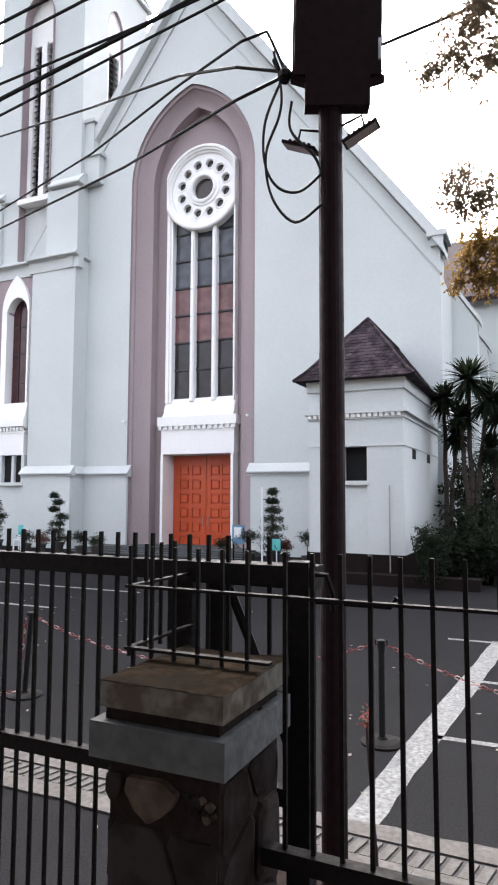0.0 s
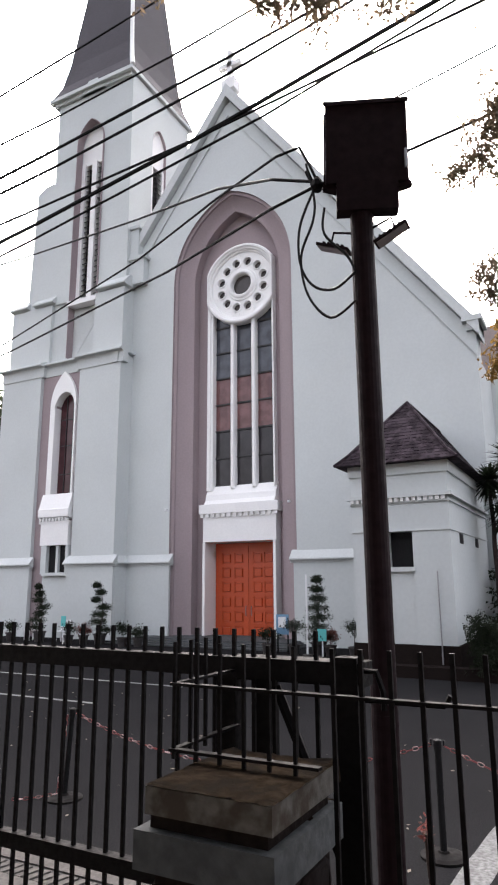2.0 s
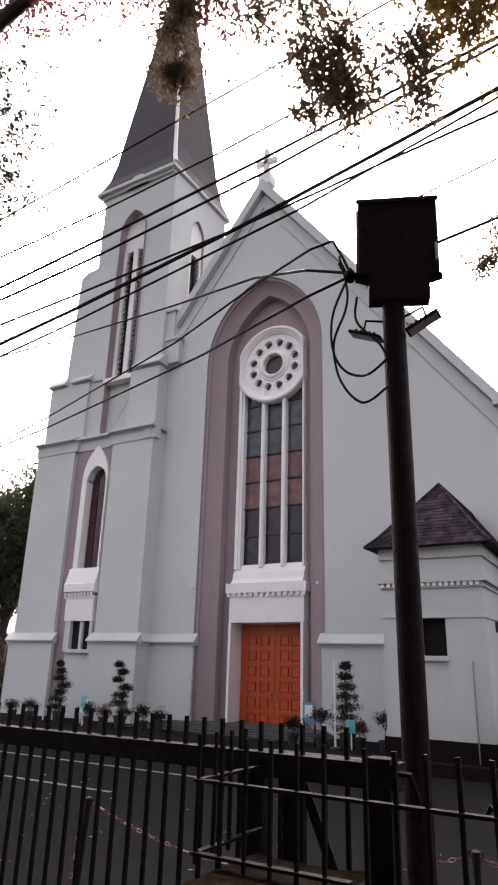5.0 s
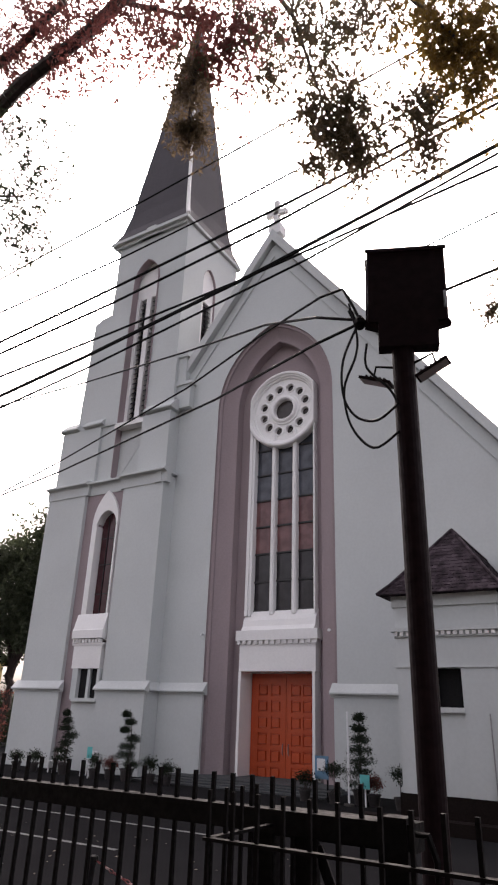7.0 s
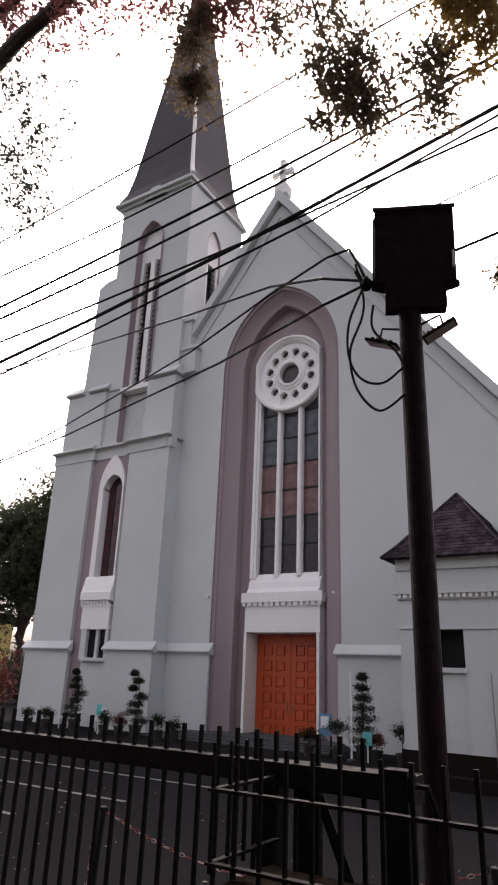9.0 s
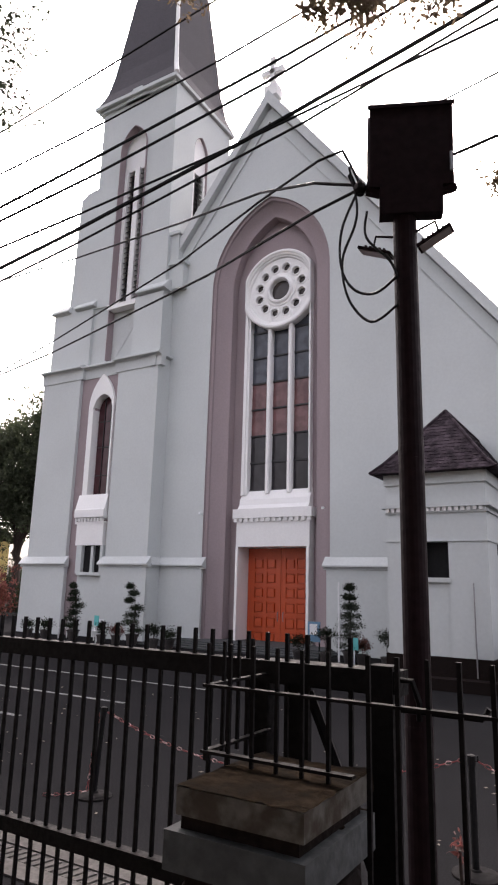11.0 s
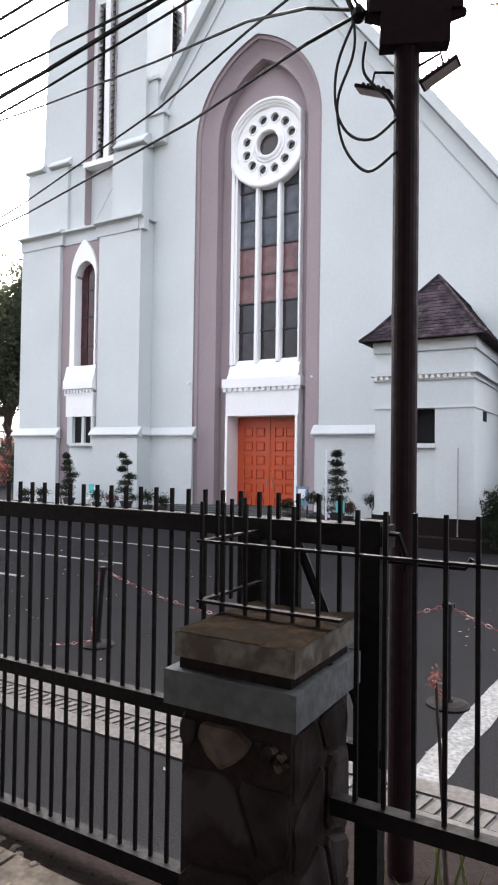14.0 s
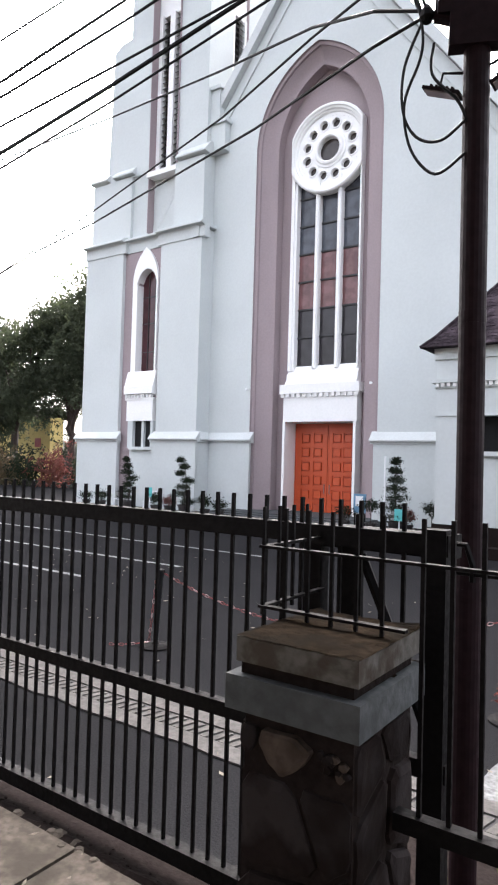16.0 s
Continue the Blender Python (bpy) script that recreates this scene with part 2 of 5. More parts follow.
# ---- church ----
church = thing("church", "pale grey and white plaster gothic church with mauve arches", "church")
CX = -13.55
def gable(x):
    return 25.0 - 1.34 * abs(x - CX)
def loft(bm, rings):
    """A skin over a row of outlines with equal numbers of points."""
    rows = [[bm.verts.new(p) for p in ring] for ring in rings]
    for a, b in zip(rows, rows[1:]):
        for k in range(len(a) - 1):
            bm.faces.new((a[k], a[k + 1], b[k + 1], b[k]))
AC, AH, SPRING, RISE = -13.48, 3.02, 16.05, 4.1     # the great arch
def church_front():
    bm = bmesh.new()
    strips(bm, [-19.5, AC - AH], lambda x: 0, gable, F, F + 0.9)
    strips(bm, [AC + AH, -3.2], lambda x: 0, gable, F, F + 0.9)
    strips(bm, arch_xs(AC, AH, 20), lambda x: arch_top(x, AC, AH, SPRING, RISE), gable, F, F + 0.9)
    part("front_wall", bm, WALL, church)
    def ring(inset, y):
        return [(x, y, z) for x, z in arch_outline(AC, AH - inset, SPRING, RISE - inset * 0.95, 0, 24)]
    bm = bmesh.new()
    loft(bm, [ring(0.004, F - 0.004), ring(0.02, F + 0.10), ring(0.15, F + 0.12), ring(0.16, F + 0.22)])
    part("arch_lining", bm, MAUVE, church, "mauve plaster arch edge")
    # the wide shallow hollow moulding of the reveal
    bm = bmesh.new()
    loft(bm, [ring(0.16 + 0.64 * k / 8, F + 0.22 + 0.30 * math.sin(math.pi / 2 * k / 8)) for k in range(9)])
    part("arch_hollow", bm, MAUVE, church, "mauve plaster hollow moulding of the arch")
    bm = bmesh.new()
    loft(bm, [ring(0.80, F + 0.52), ring(0.83, F + 0.53), ring(0.83, F + 1.02)])
    part("arch_order", bm, MAUVE, church, "mauve plaster inner arch order")
    bm = bmesh.new()
    strips(bm, arch_xs(AC, 2.9, 20), lambda x: 15.3, lambda x: arch_top(x, AC, 2.9, SPRING, RISE - 0.1), F + 1.0, F + 1.4)
    cuboid(bm, -16.4, -15.0, F + 1.0, F + 1.4, 0, 15.3)
    cuboid(bm, -11.75, -10.5, F + 1.0, F + 1.4, 0, 15.3)
    part("back_panel", bm, MAUVE, church, "mauve plaster back of the great arch")
    # coping along the gable
    bm = bmesh.new()
    for s in (-1, 1):
        pts = [(CX, 25.05), (CX + s * 10.5, 25.05 - 1.34 * 10.5), (CX + s * 10.5, 25.6 - 1.34 * 10.5), (CX, 25.75)]
        prism(bm, pts if s > 0 else pts[::-1], F - 0.3, F + 1.0)
    part("gable_coping", bm, TRIM, church, "pale gable coping")
    bm = bmesh.new()
    for s in (-1, 1):
        pts = [(CX, 24.15), (CX + s * 10.4, 24.15 - 1.34 * 10.4), (CX + s * 10.4, 24.3 - 1.34 * 10.4), (CX, 24.3)]
        prism(bm, pts if s > 0 else pts[::-1], F - 0.07, F)
    part("gable_string", bm, WALL, church)
    bm = bmesh.new()
    cuboid(bm, -3.62, -2.92, F - 0.34, F + 1.0, 11.55, 11.76)
    cuboid(bm, -3.5, -3.05, F - 0.16, F + 1.0, 11.25, 11.55)
    soften(bm, 0.03)
    part("kneeler_stone", bm, TRIM, church, "pale kneeler at the gable foot")
    # cross
    bm = bmesh.new()
    cuboid(bm, CX - 0.35, CX + 0.35, F - 0.1, F + 0.5, 25.6, 26.2)
    cuboid(bm, CX - 0.13, CX + 0.13, F + 0.05, F + 0.3, 26.2, 27.9)
    cuboid(bm, CX - 0.6, CX + 0.6, F + 0.05, F + 0.3, 26.95, 27.22)
    soften(bm, 0.03)
    part("gable_cross", bm, WHITE, church, "stone cross on the gable")
    # nave behind
    bm = bmesh.new()
    cuboid(bm, -3.9, -3.3, F + 0.9, 62, 0, 10.5)
    cuboid(bm, -23.8, -23.2, F + 6, 62, 0, 11.6)
    cuboid(bm, -23.8, -3.3, 62, 62.6, 0, 11.6)
    part("nave_wall", bm, WALL, church)
    bm = bmesh.new()
    for s in (-1, 1):
        prism(bm, [(CX, 24.3), (CX + s * 10.1, 24.3 - 1.34 * 10.1), (CX + s * 10.1, 24.0 - 1.34 * 10.1), (CX, 23.9)], F + 0.95, 63)
    part("nave_roof", bm, SHINGLE, church, "dark shingled nave roof")
church_front()

def base_mould(x0, x1, y, left=True, right=True):
    """Sloped weathering over the thicker base of a wall piece."""
    bm = bmesh.new()
    prism(bm, [(y + 0.02, 3.60), (y - 0.28, 3.26), (y - 0.28, 3.205), (y - 0.15, 3.20), (y - 0.15, 3.10), (y + 0.04, 3.10)], x0 - (0.22 if left else 0), x1 + (0.22 if right else 0), "x")
    part("base_moulding", bm, TRIM, church, "pale sloped base moulding")
    bm = bmesh.new()
    cuboid(bm, x0 - (0.1 if left else 0), x1 + (0.1 if right else 0), y - 0.12, y, 0, 3.095)
    part("wall_base", bm, WALL, church)

T = F - 0.9
base_mould(-26.5, -23.8, T)
base_mould(-21.27, -18.8, T)
base_mould(-18.7, -16.5, F, left=False)
def side_mould():
    """The base moulding where it turns round the tower's flank."""
    bm = bmesh.new()
    prism(bm, [(-18.82, 3.60), (-18.52, 3.26), (-18.52, 3.205), (-18.65, 3.20), (-18.65, 3.10), (-18.85, 3.10)], T + 0.02, F - 0.02)
    part("base_moulding", bm, TRIM, church, "pale sloped base moulding")
    bm = bmesh.new()
    cuboid(bm, -18.8, -18.68, T + 0.002, F, 0, 3.095)
    part("wall_base", bm, WALL, church)
side_mould()
base_mould(-10.46, -6.1, F, right=False)

def tower():
    for x0, x1, y0, y1, z0, z1 in ((-26.45, -23.8, T, 31, 0, 12.9), (-21.27, -18.8, T, 31, 0, 12.9), (-26.25, -23.5, T + 0.12, 30.8, 12.9, 16.3), (-20.65, -18.86, T + 0.12, 30.8, 12.9, 16.3)):
        bm = bmesh.new()
        cuboid(bm, x0, x1, y0, y1, z0, z1)
        part("buttress", bm, WALL, church)
    bm = bmesh.new()
    prism(bm, [(-25.3, 16.3), (-22.46, 16.3), (-22.5, 23.0), (-23.7, 23.5), (-24.6, 23.4), (-25.1, 23.1)], T + 0.2, 30)
    part("upper_buttress", bm, WALL, church)
    # shaft with the louvre opening
    bm = bmesh.new()
    lo = lambda x: arch_top(x, -21.55, 0.9, 25.2, 1.4)
    strips(bm, [-24.0, -22.45], lambda x: 12.9, lambda x: 28.3, T + 0.3, T + 1.2)
    strips(bm, [-20.65, -18.9], lambda x: 12.9, lambda x: 28.3, T + 0.3, T + 1.2)
    strips(bm, arch_xs(-21.55, 0.9, 8), lo, lambda x: 28.3, T + 0.3, T + 1.2)
    part("shaft_front", bm, WALL, church)
    for box in ((-22.45, -20.65, T + 0.62, T + 1.2, 12.9, 16.2), (-24.0, -23.1, T + 1.2, 28.1, 12.9, 28.3), (-24.0, -18.9, 27.6, 28.1, 12.9, 28.3)):
        bm = bmesh.new()
        cuboid(bm, *box)
        part("shaft_wall", bm, WALL, church)
    # right-hand face with its opening
    bm = bmesh.new()
    def side(y0, y1, z0, z1):
        cuboid(bm, -19.7, -18.9, y0, y1, z0, z1)
    side(T + 1.2, 24.75, 12.9, 28.3)
    side(26.0, 27.6, 12.9, 28.3)
    side(24.75, 26.0, 12.9, 20.2)
    prism(bm, [(p[0], p[1]) for p in [(24.75, 28.3)] + [(y, arch_top(y, 25.375, 0.625, 25.5, 1.0)) for y in arch_xs(25.375, 0.625, 8)] + [(26.0, 28.3)]], -19.7, -18.9, "x")
    part("tower_side", bm, WALL, church)
    # louvres
    for x0, x1 in ((-22.2, -21.72), (-21.4, -20.92)):
        bm = bmesh.new()
        for i in range(26):
            z = 16.4 + i * 0.3
            prism(bm, [(T + 0.75, z), (T + 0.98, z + 0.2), (T + 0.98, z + 0.24), (T + 0.75, z + 0.04)], x0, x1, "x")
        part("louvre", bm, LOUVRE, church, "dark slatted belfry louvre")
    bm = bmesh.new()
    cuboid(bm, -22.45, -22.2, T + 0.62, T + 1.0, 16.2, 24.3)
    cuboid(bm, -21.72, -21.4, T + 0.62, T + 1.0, 16.2, 24.3)
    cuboid(bm, -20.92, -20.65, T + 0.62, T + 1.0, 16.2, 24.3)
    cuboid(bm, -22.45, -20.65, T + 0.7, T + 1.0, 24.2, 26.6)
    cuboid(bm, -22.5, -20.6, T + 0.1, T + 0.6, 16.0, 16.25)
    part("louvre_frame", bm, WHITE, church, "white belfry window frame")
    # dark sheets behind the slats, their colour standing in for shade inside
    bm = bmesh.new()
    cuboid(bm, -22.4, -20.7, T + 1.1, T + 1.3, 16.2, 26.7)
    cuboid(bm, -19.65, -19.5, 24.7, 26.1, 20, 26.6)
    part("belfry_dark", bm, LOUVRE, church, "dark sheet standing in for the shade inside the belfry")
    bm = bmesh.new()
    for i in range(13):
        z = 20.4 + i * 0.3
        prism(bm, [(-19.05, z), (-19.25, z + 0.2), (-19.25, z + 0.24), (-19.05, z + 0.04)], 25.0, 25.8)
    part("louvre", bm, LOUVRE, church, "dark slatted belfry louvre")
    bm = bmesh.new()
    cuboid(bm, -19.3, -19.0, 24.75, 25.0, 20.2, 24.3)
    cuboid(bm, -19.3, -19.0, 25.8, 26.0, 20.2, 24.3)
    cuboid(bm, -19.3, -19.05, 24.75, 26.0, 24.2, 26.6)
    part("louvre_frame", bm, WHITE, church, "white belfry window frame")
    # mauve linings beside the upper openings
    bm = bmesh.new()
    cuboid(bm, -19.1, -18.89, 25.97, 25.995, 20.2, 25.5)
    prism(bm, [(y, arch_top(y, 25.375, 0.625, 25.5, 1.0) - 0.004) for y in arch_xs(25.375, 0.625, 8)] + [(y, arch_top(y, 25.375, 0.625, 25.5, 1.0) - 0.03) for y in arch_xs(25.375, 0.625, 8)[::-1]], -19.1, -18.89, "x")
    part("belfry_reveal", bm, MAUVE, church, "mauve plaster belfry reveal")
    bm = bmesh.new()
    band(bm, arch_outline(-21.55, 0.897, 25.2, 1.397, 13.3, 10), arch_outline(-21.55, 0.87, 25.2, 1.36, 13.3, 10), T + 0.19, T + 0.62)
    part("belfry_reveal", bm, MAUVE, church, "mauve plaster belfry reveal")
    bm = bmesh.new()
    strips(bm, [-23.8, -22.83], lambda x: 0, lambda x: 12.7, T + 0.2, T + 0.7)
    strips(bm, [-21.55, -21.27], lambda x: 0, lambda x: 12.7, T + 0.2, T + 0.7)
    strips(bm, arch_xs(-22.19, 0.64, 8), lambda x: arch_top(x, -22.19, 0.64, 10.75, 0.78), lambda x: 12.7, T + 0.2, T + 0.7)
    cuboid(bm, -22.83, -21.55, T + 0.2, T + 0.7, 0, 6.45)
    part("tower_panel", bm, MAUVE, church, "mauve plaster panel between the buttresses")
    # cornices
    bm = bmesh.new()
    def profile(y):
        """Thin projecting slab with a flat soffit over a plain frieze."""
        return [(y + 0.3, 13.3), (y - 0.08, 13.2), (y - 0.30, 13.08), (y - 0.30, 13.0), (y - 0.09, 12.97), (y - 0.045, 12.9), (y - 0.045, 12.45), (y + 0.3, 12.45)]
    for x0, x1, y in ((-26.5, -23.62, T), (-21.45, -18.6, T), (-23.62, -21.45, T + 0.2)):
        prism(bm, profile(y), x0, x1, "x")
    prism(bm, [(-18.6 - 0.35 - a + T, z) for a, z in profile(T)], T - 0.1, F)
    part("tower_cornice", bm, TRIM, church, "pale moulded tower cornice")
    # weathered caps
    for x0, x1 in ((-26.35, -25.1), (-24.7, -23.3), (-20.5, -18.7)):
        bm = bmesh.new()
        prism(bm, [(T - 0.06, 16.42), (T - 0.06, 16.5), (T + 0.35, 16.95), (T + 0.6, 16.95), (T + 0.6, 16.38), (T + 0.1, 16.38)], x0, x1, "x")
        part("weathering_cap", bm, TRIM, church, "pale sloped buttress cap")
    bm = bmesh.new()
    for k, (z, d) in enumerate(((17.75, 0.85), (19.4, 0.5))):
        cuboid(bm, -18.9, -18.9 + d, F - 0.37, F + 0.5, 16.5 if k == 0 else 17.75, z)
        cuboid(bm, -18.9, -18.9 + d + 0.12, F - 0.47, F + 0.5, z, z + 0.16)
    part("stepped_buttress", bm, WALL, church)
    # eaves and spire
    ex0, ex1, ey0, ey1 = -24.45, -18.75, T - 0.05, 28.4
    bm = bmesh.new()
    cuboid(bm, ex0, ex1, ey0, ey1, 28.4, 28.6)
    cuboid(bm, ex0 + 0.2, ex1 - 0.2, ey0 + 0.2, ey1 - 0.2, 28.2, 28.4)
    part("tower_eave", bm, WALL, church)
    bm = bmesh.new()
    prism(bm, [(-22.3, 28.2), (-21.8, 28.9), (-21.2, 28.9), (-20.7, 28.2)], T + 0.1, T + 0.5)
    part("eave_block", bm, TRIM, church)
    ax, ay, az = -21.6, 25.55, 51.0
    bm = bmesh.new()
    rings = []
    for h, z in ((2.83, 28.6), (2.45, 29.6), (2.2, 31.0), (0.06, az)):
        rings.append([bm.verts.new((ax + sx * h, ay + sy * h, z)) for sx, sy in ((-1, -1), (1, -1), (1, 1), (-1, 1))])
    for lo_, hi_ in zip(rings, rings[1:]):
        for k in range(4):
            bm.faces.new((lo_[k], lo_[(k + 1) % 4], hi_[(k + 1) % 4], hi_[k]))
    bm.faces.new(rings[0][::-1])
    bm.faces.new(rings[-1])
    part("spire", bm, SLATE, church, "dark slate spire")
    bm = bmesh.new()
    tube(bm, [(ax + 2.83, ay - 2.83, 28.65), (ax + 2.46, ay - 2.46, 29.6), (ax + 2.2, ay - 2.2, 31.0), (ax + 0.55, ay - 0.55, 46.2)], 0.13, 0.1, 6)
    part("spire_ridge", bm, WHITE, church, "pale metal ridge strip on the spire")
tower()

def great_window():
    y = F + 0.86
    for x0, x1, x2 in ((-15.05, -14.90, -14.78), (-11.69, -11.74, -11.79)):
        bm = bmesh.new()
        cuboid(bm, min(x0, x1), max(x0, x1), y - 0.16, y + 0.5, 6.3, 15.3)
        part("window_jamb", bm, WHITE, church, "white window jamb")
        bm = bmesh.new()
        cuboid(bm, min(x1, x2), max(x1, x2), y - 0.10, y + 0.5, 6.3, 15.3)
        part("jamb_step", bm, WHITE, church, "white inner step of the jamb")
    for x in (-13.79, -12.73):
        bm = bmesh.new()
        prism(bm, [(x - 0.10, y + 0.3), (x - 0.10, y - 0.06), (x - 0.05, y - 0.12), (x + 0.05, y - 0.12), (x + 0.10, y - 0.06), (x + 0.10, y + 0.3)], 6.35, 14.6, "z")
        part("mullion", bm, WHITE, church, "white window mullion")
    rows = [GLASS_DARK, GLASS_DARK, GLASS_PINK, GLASS_PINK, GLASS_BLUE, GLASS_BLUE, GLASS_BLUE]
    rnd = random.Random(15)
    for x0, x1 in ((-14.78, -13.89), (-13.69, -12.83), (-12.63, -11.79)):
        for i, mat in enumerate(rows):
            z0 = 6.53 + i * 1.2275
            bm = bmesh.new()
            v = cuboid(bm, x0, x1, y + 0.2, y + 0.23, z0 + 0.03, z0 + 1.2)
            tilt, turn = rnd.uniform(-0.012, 0.012), rnd.uniform(-0.012, 0.012)
            for q in v:
                q.co.y += tilt * (q.co.z - z0 - 0.6) + turn * (q.co.x - (x0 + x1) / 2)
            part("pane", bm, mat, church)
        for i in range(8):
            bm = bmesh.new()
            cuboid(bm, x0, x1, y + 0.14, y + 0.26, 6.53 + i * 1.2275 - 0.035, 6.53 + i * 1.2275 + 0.035)
            part("glazing_bar", bm, LOUVRE, church, "dark glazing bar")
    # rose: a dished disc with one large and twelve small openings
    cx, cz, R = -13.30, 15.76, 1.92
    n = 96
    y0, yp, yb = y - 0.28, y - 0.03, y + 0.115
    around = [math.tau * k / n for k in range(n)]
    def turned(name, prof, label):
        bm = bmesh.new()
        rs = [[bm.verts.new((min(max(cx + r * math.cos(q), -15.05 + 0.4 * (R - r)), -11.66 - 0.4 * (R - r)), yy, cz + r * math.sin(q))) for q in around] for r, yy in prof]
        for a, b in zip(rs, rs[1:]):
            for k in range(n):
                bm.faces.new((a[k], a[(k + 1) % n], b[(k + 1) % n], b[k]))
        part(name, bm, WHITE, church, label)
    turned("rose_rim", [(R, y + 0.14), (R, y0 + 0.05), (R - 0.05, y0), (R - 0.13, y0), (R - 0.17, y0 + 0.06), (R - 0.23, y0 + 0.08), (R - 0.26, y0 + 0.15), (R - 0.32, y0 + 0.17), (R - 0.36, yp), (1.44, yp)], "white moulded rose window rim")
    # the plate, cell by cell round each small opening
    bm = bmesh.new()
    for k in range(12):
        mid = math.tau * (k + 0.5) / 12
        c = (cx + 1.12 * math.cos(mid), cz + 1.12 * math.sin(mid))
        m = 24
        border = []
        for j in range(m):
            lo_r, hi_r, half = 0.80, 1.44, math.pi / 12
            # walk the cell border in polar space
            e, f = int(4 * j / m), 4 * j / m - int(4 * j / m)
            if e == 0: rr, aa = hi_r, mid + half - 2 * half * f
            elif e == 1: rr, aa = hi_r + (lo_r - hi_r) * f, mid - half
            elif e == 2: rr, aa = lo_r, mid - half + 2 * half * f
            else: rr, aa = lo_r + (hi_r - lo_r) * f, mid + half
            border.append((cx + rr * math.cos(aa), cz + rr * math.sin(aa)))
        loops = [[bm.verts.new((bx_, yp, bz_)) for bx_, bz_ in border]]
        for r, yy in ((0.255, yp), (0.25, yp - 0.04), (0.20, yp - 0.045), (0.18, yp + 0.02), (0.18, yb)):
            vv = []
            for bx_, bz_ in border:
                d = Vector((bx_ - c[0], bz_ - c[1])).normalized()
                vv.append(bm.verts.new((c[0] + d.x * r, yy, c[1] + d.y * r)))
            loops.append(vv)
        for a, b in zip(loops, loops[1:]):
            for j in range(m):
                bm.faces.new((a[j], a[(j + 1) % m], b[(j + 1) % m], b[j]))
    bmesh.ops.remove_doubles(bm, verts=bm.verts[:], dist=0.001)
    part("rose_plate", bm, WHITE, church, "white pierced rose window plate")
    turned("rose_boss", [(0.80, yp), (0.78, yp - 0.05), (0.70, yp - 0.06), (0.64, yp - 0.13), (0.56, yp - 0.15), (0.51, yp - 0.10), (0.50, yb)], "white moulded ring of the rose centre")
    bm = bmesh.new()
    lathe(bm, [(0.001, yb), (1.6, yb), (1.6, yb + 0.02), (0.001, yb + 0.02)], (cx, 0, cz), 48, "y")
    part("rose_glass", bm, GLASS_ROSE, church, "dark glass behind the rose")
    # sill, dentils and lintel panel
    bm = bmesh.new()
    prism(bm, [(y + 0.3, 6.5), (y + 0.1, 6.5), (y - 0.17, 6.1), (y - 0.22, 5.85), (y - 0.36, 5.66), (y - 0.42, 5.64), (y - 0.42, 5.35), (y - 0.3, 5.28), (y + 0.3, 5.28)], -15.06, -11.66, "x")
    cuboid(bm, -15.24, -11.46, y - 0.46, y + 0.3, 5.26, 5.66)
    part("window_sill", bm, WHITE, church, "white sloping window sill")
    bm = bmesh.new()
    cuboid(bm, 0, 0.15, y - 0.43, y - 0.3, 5.11, 5.26)
    d = part("dentil", bm, WHITE, church)
    d.matrix_basis = pose(-15.19, 0, 0)
    for i in range(1, 14):
        share("dentil", d.data, church, pose(-15.19 + i * 0.2715, 0, 0))
    bm = bmesh.new()
    cuboid(bm, -15.1, -11.6, y - 0.33, y + 0.6, 4.06, 5.255)
    part("door_lintel", bm, WHITE, church, "white lintel panel over the door")
great_window()

def portal():
    y = F + 1.42
    for x0, x1 in ((-15.1, -14.98), (-11.74, -11.62)):
        bm = bmesh.new()
        cuboid(bm, x0, x1, F + 0.5, y + 0.2, 0, 4.05)
        part("door_jamb", bm, WHITE, church, "white portal jamb")
    for s, x0, x1, columns in ((0, -14.96, -13.34, (-14.62, -14.02)), (1, -13.32, -11.76, (-13.10, -12.58))):
        bm = bmesh.new()
        cuboid(bm, x0, x1, y + 0.02, y + 0.1, 0.12, 4.03)
        for px in columns:
            for i in range(6):
                top = 3.62 - i * 0.61
                q = cuboid(bm, px + 0.04, px + 0.39, y - 0.045, y + 0.02, top - 0.42, top - 0.06)
                for w in q:
                    if w.co.y < y - 0.04:
                        w.co.x += 0.018 if w.co.x < px + 0.2 else -0.018
                        w.co.z += 0.018 if w.co.z < top - 0.2 else -0.018
        # stiles and rails that stand proud round the fields
        edges = [x0] + [e for px in columns for e in (px, px + 0.43)] + [x1]
        for a, b in zip(edges[::2], edges[1::2]):
            cuboid(bm, a, b, y - 0.03, y + 0.02, 0.12, 4.03)
        for px in columns:
            for i in range(7):
                cuboid(bm, px, px + 0.43, y - 0.03, y + 0.02, 3.62 - i * 0.61, 3.76 - i * 0.61 if i else 4.03)
        cuboid(bm, x1 - 0.06 if s == 0 else x0, x1 if s == 0 else x0 + 0.06, y - 0.04, y + 0.03, 0.12, 4.03)
        d = part("door_leaf", bm, ORANGE, church, "orange varnished panelled door leaf")
        bm = bmesh.new()
        hx = x1 - 0.12 if s == 0 else x0 + 0.12
        tube(bm, [(hx, y - 0.02, 1.0), (hx, y - 0.08, 1.05), (hx, y - 0.08, 1.35), (hx, y - 0.02, 1.4)], 0.018, sides=6)
        part("door_handle", bm, STEEL, d, "metal pull handle")
    bm = bmesh.new()
    for i in range(4):
        cuboid(bm, -18.0 + 0.2 * i, -10.0 - 0.1 * i, F - 2.2 + i * 0.38, F + 1.5, i * 0.05, 0.05 + i * 0.05 - 0.001)
    tagged(part("entrance_steps", bm, CONCRETE), "low grey entrance steps before the door", "steps", kind="structure")
portal()

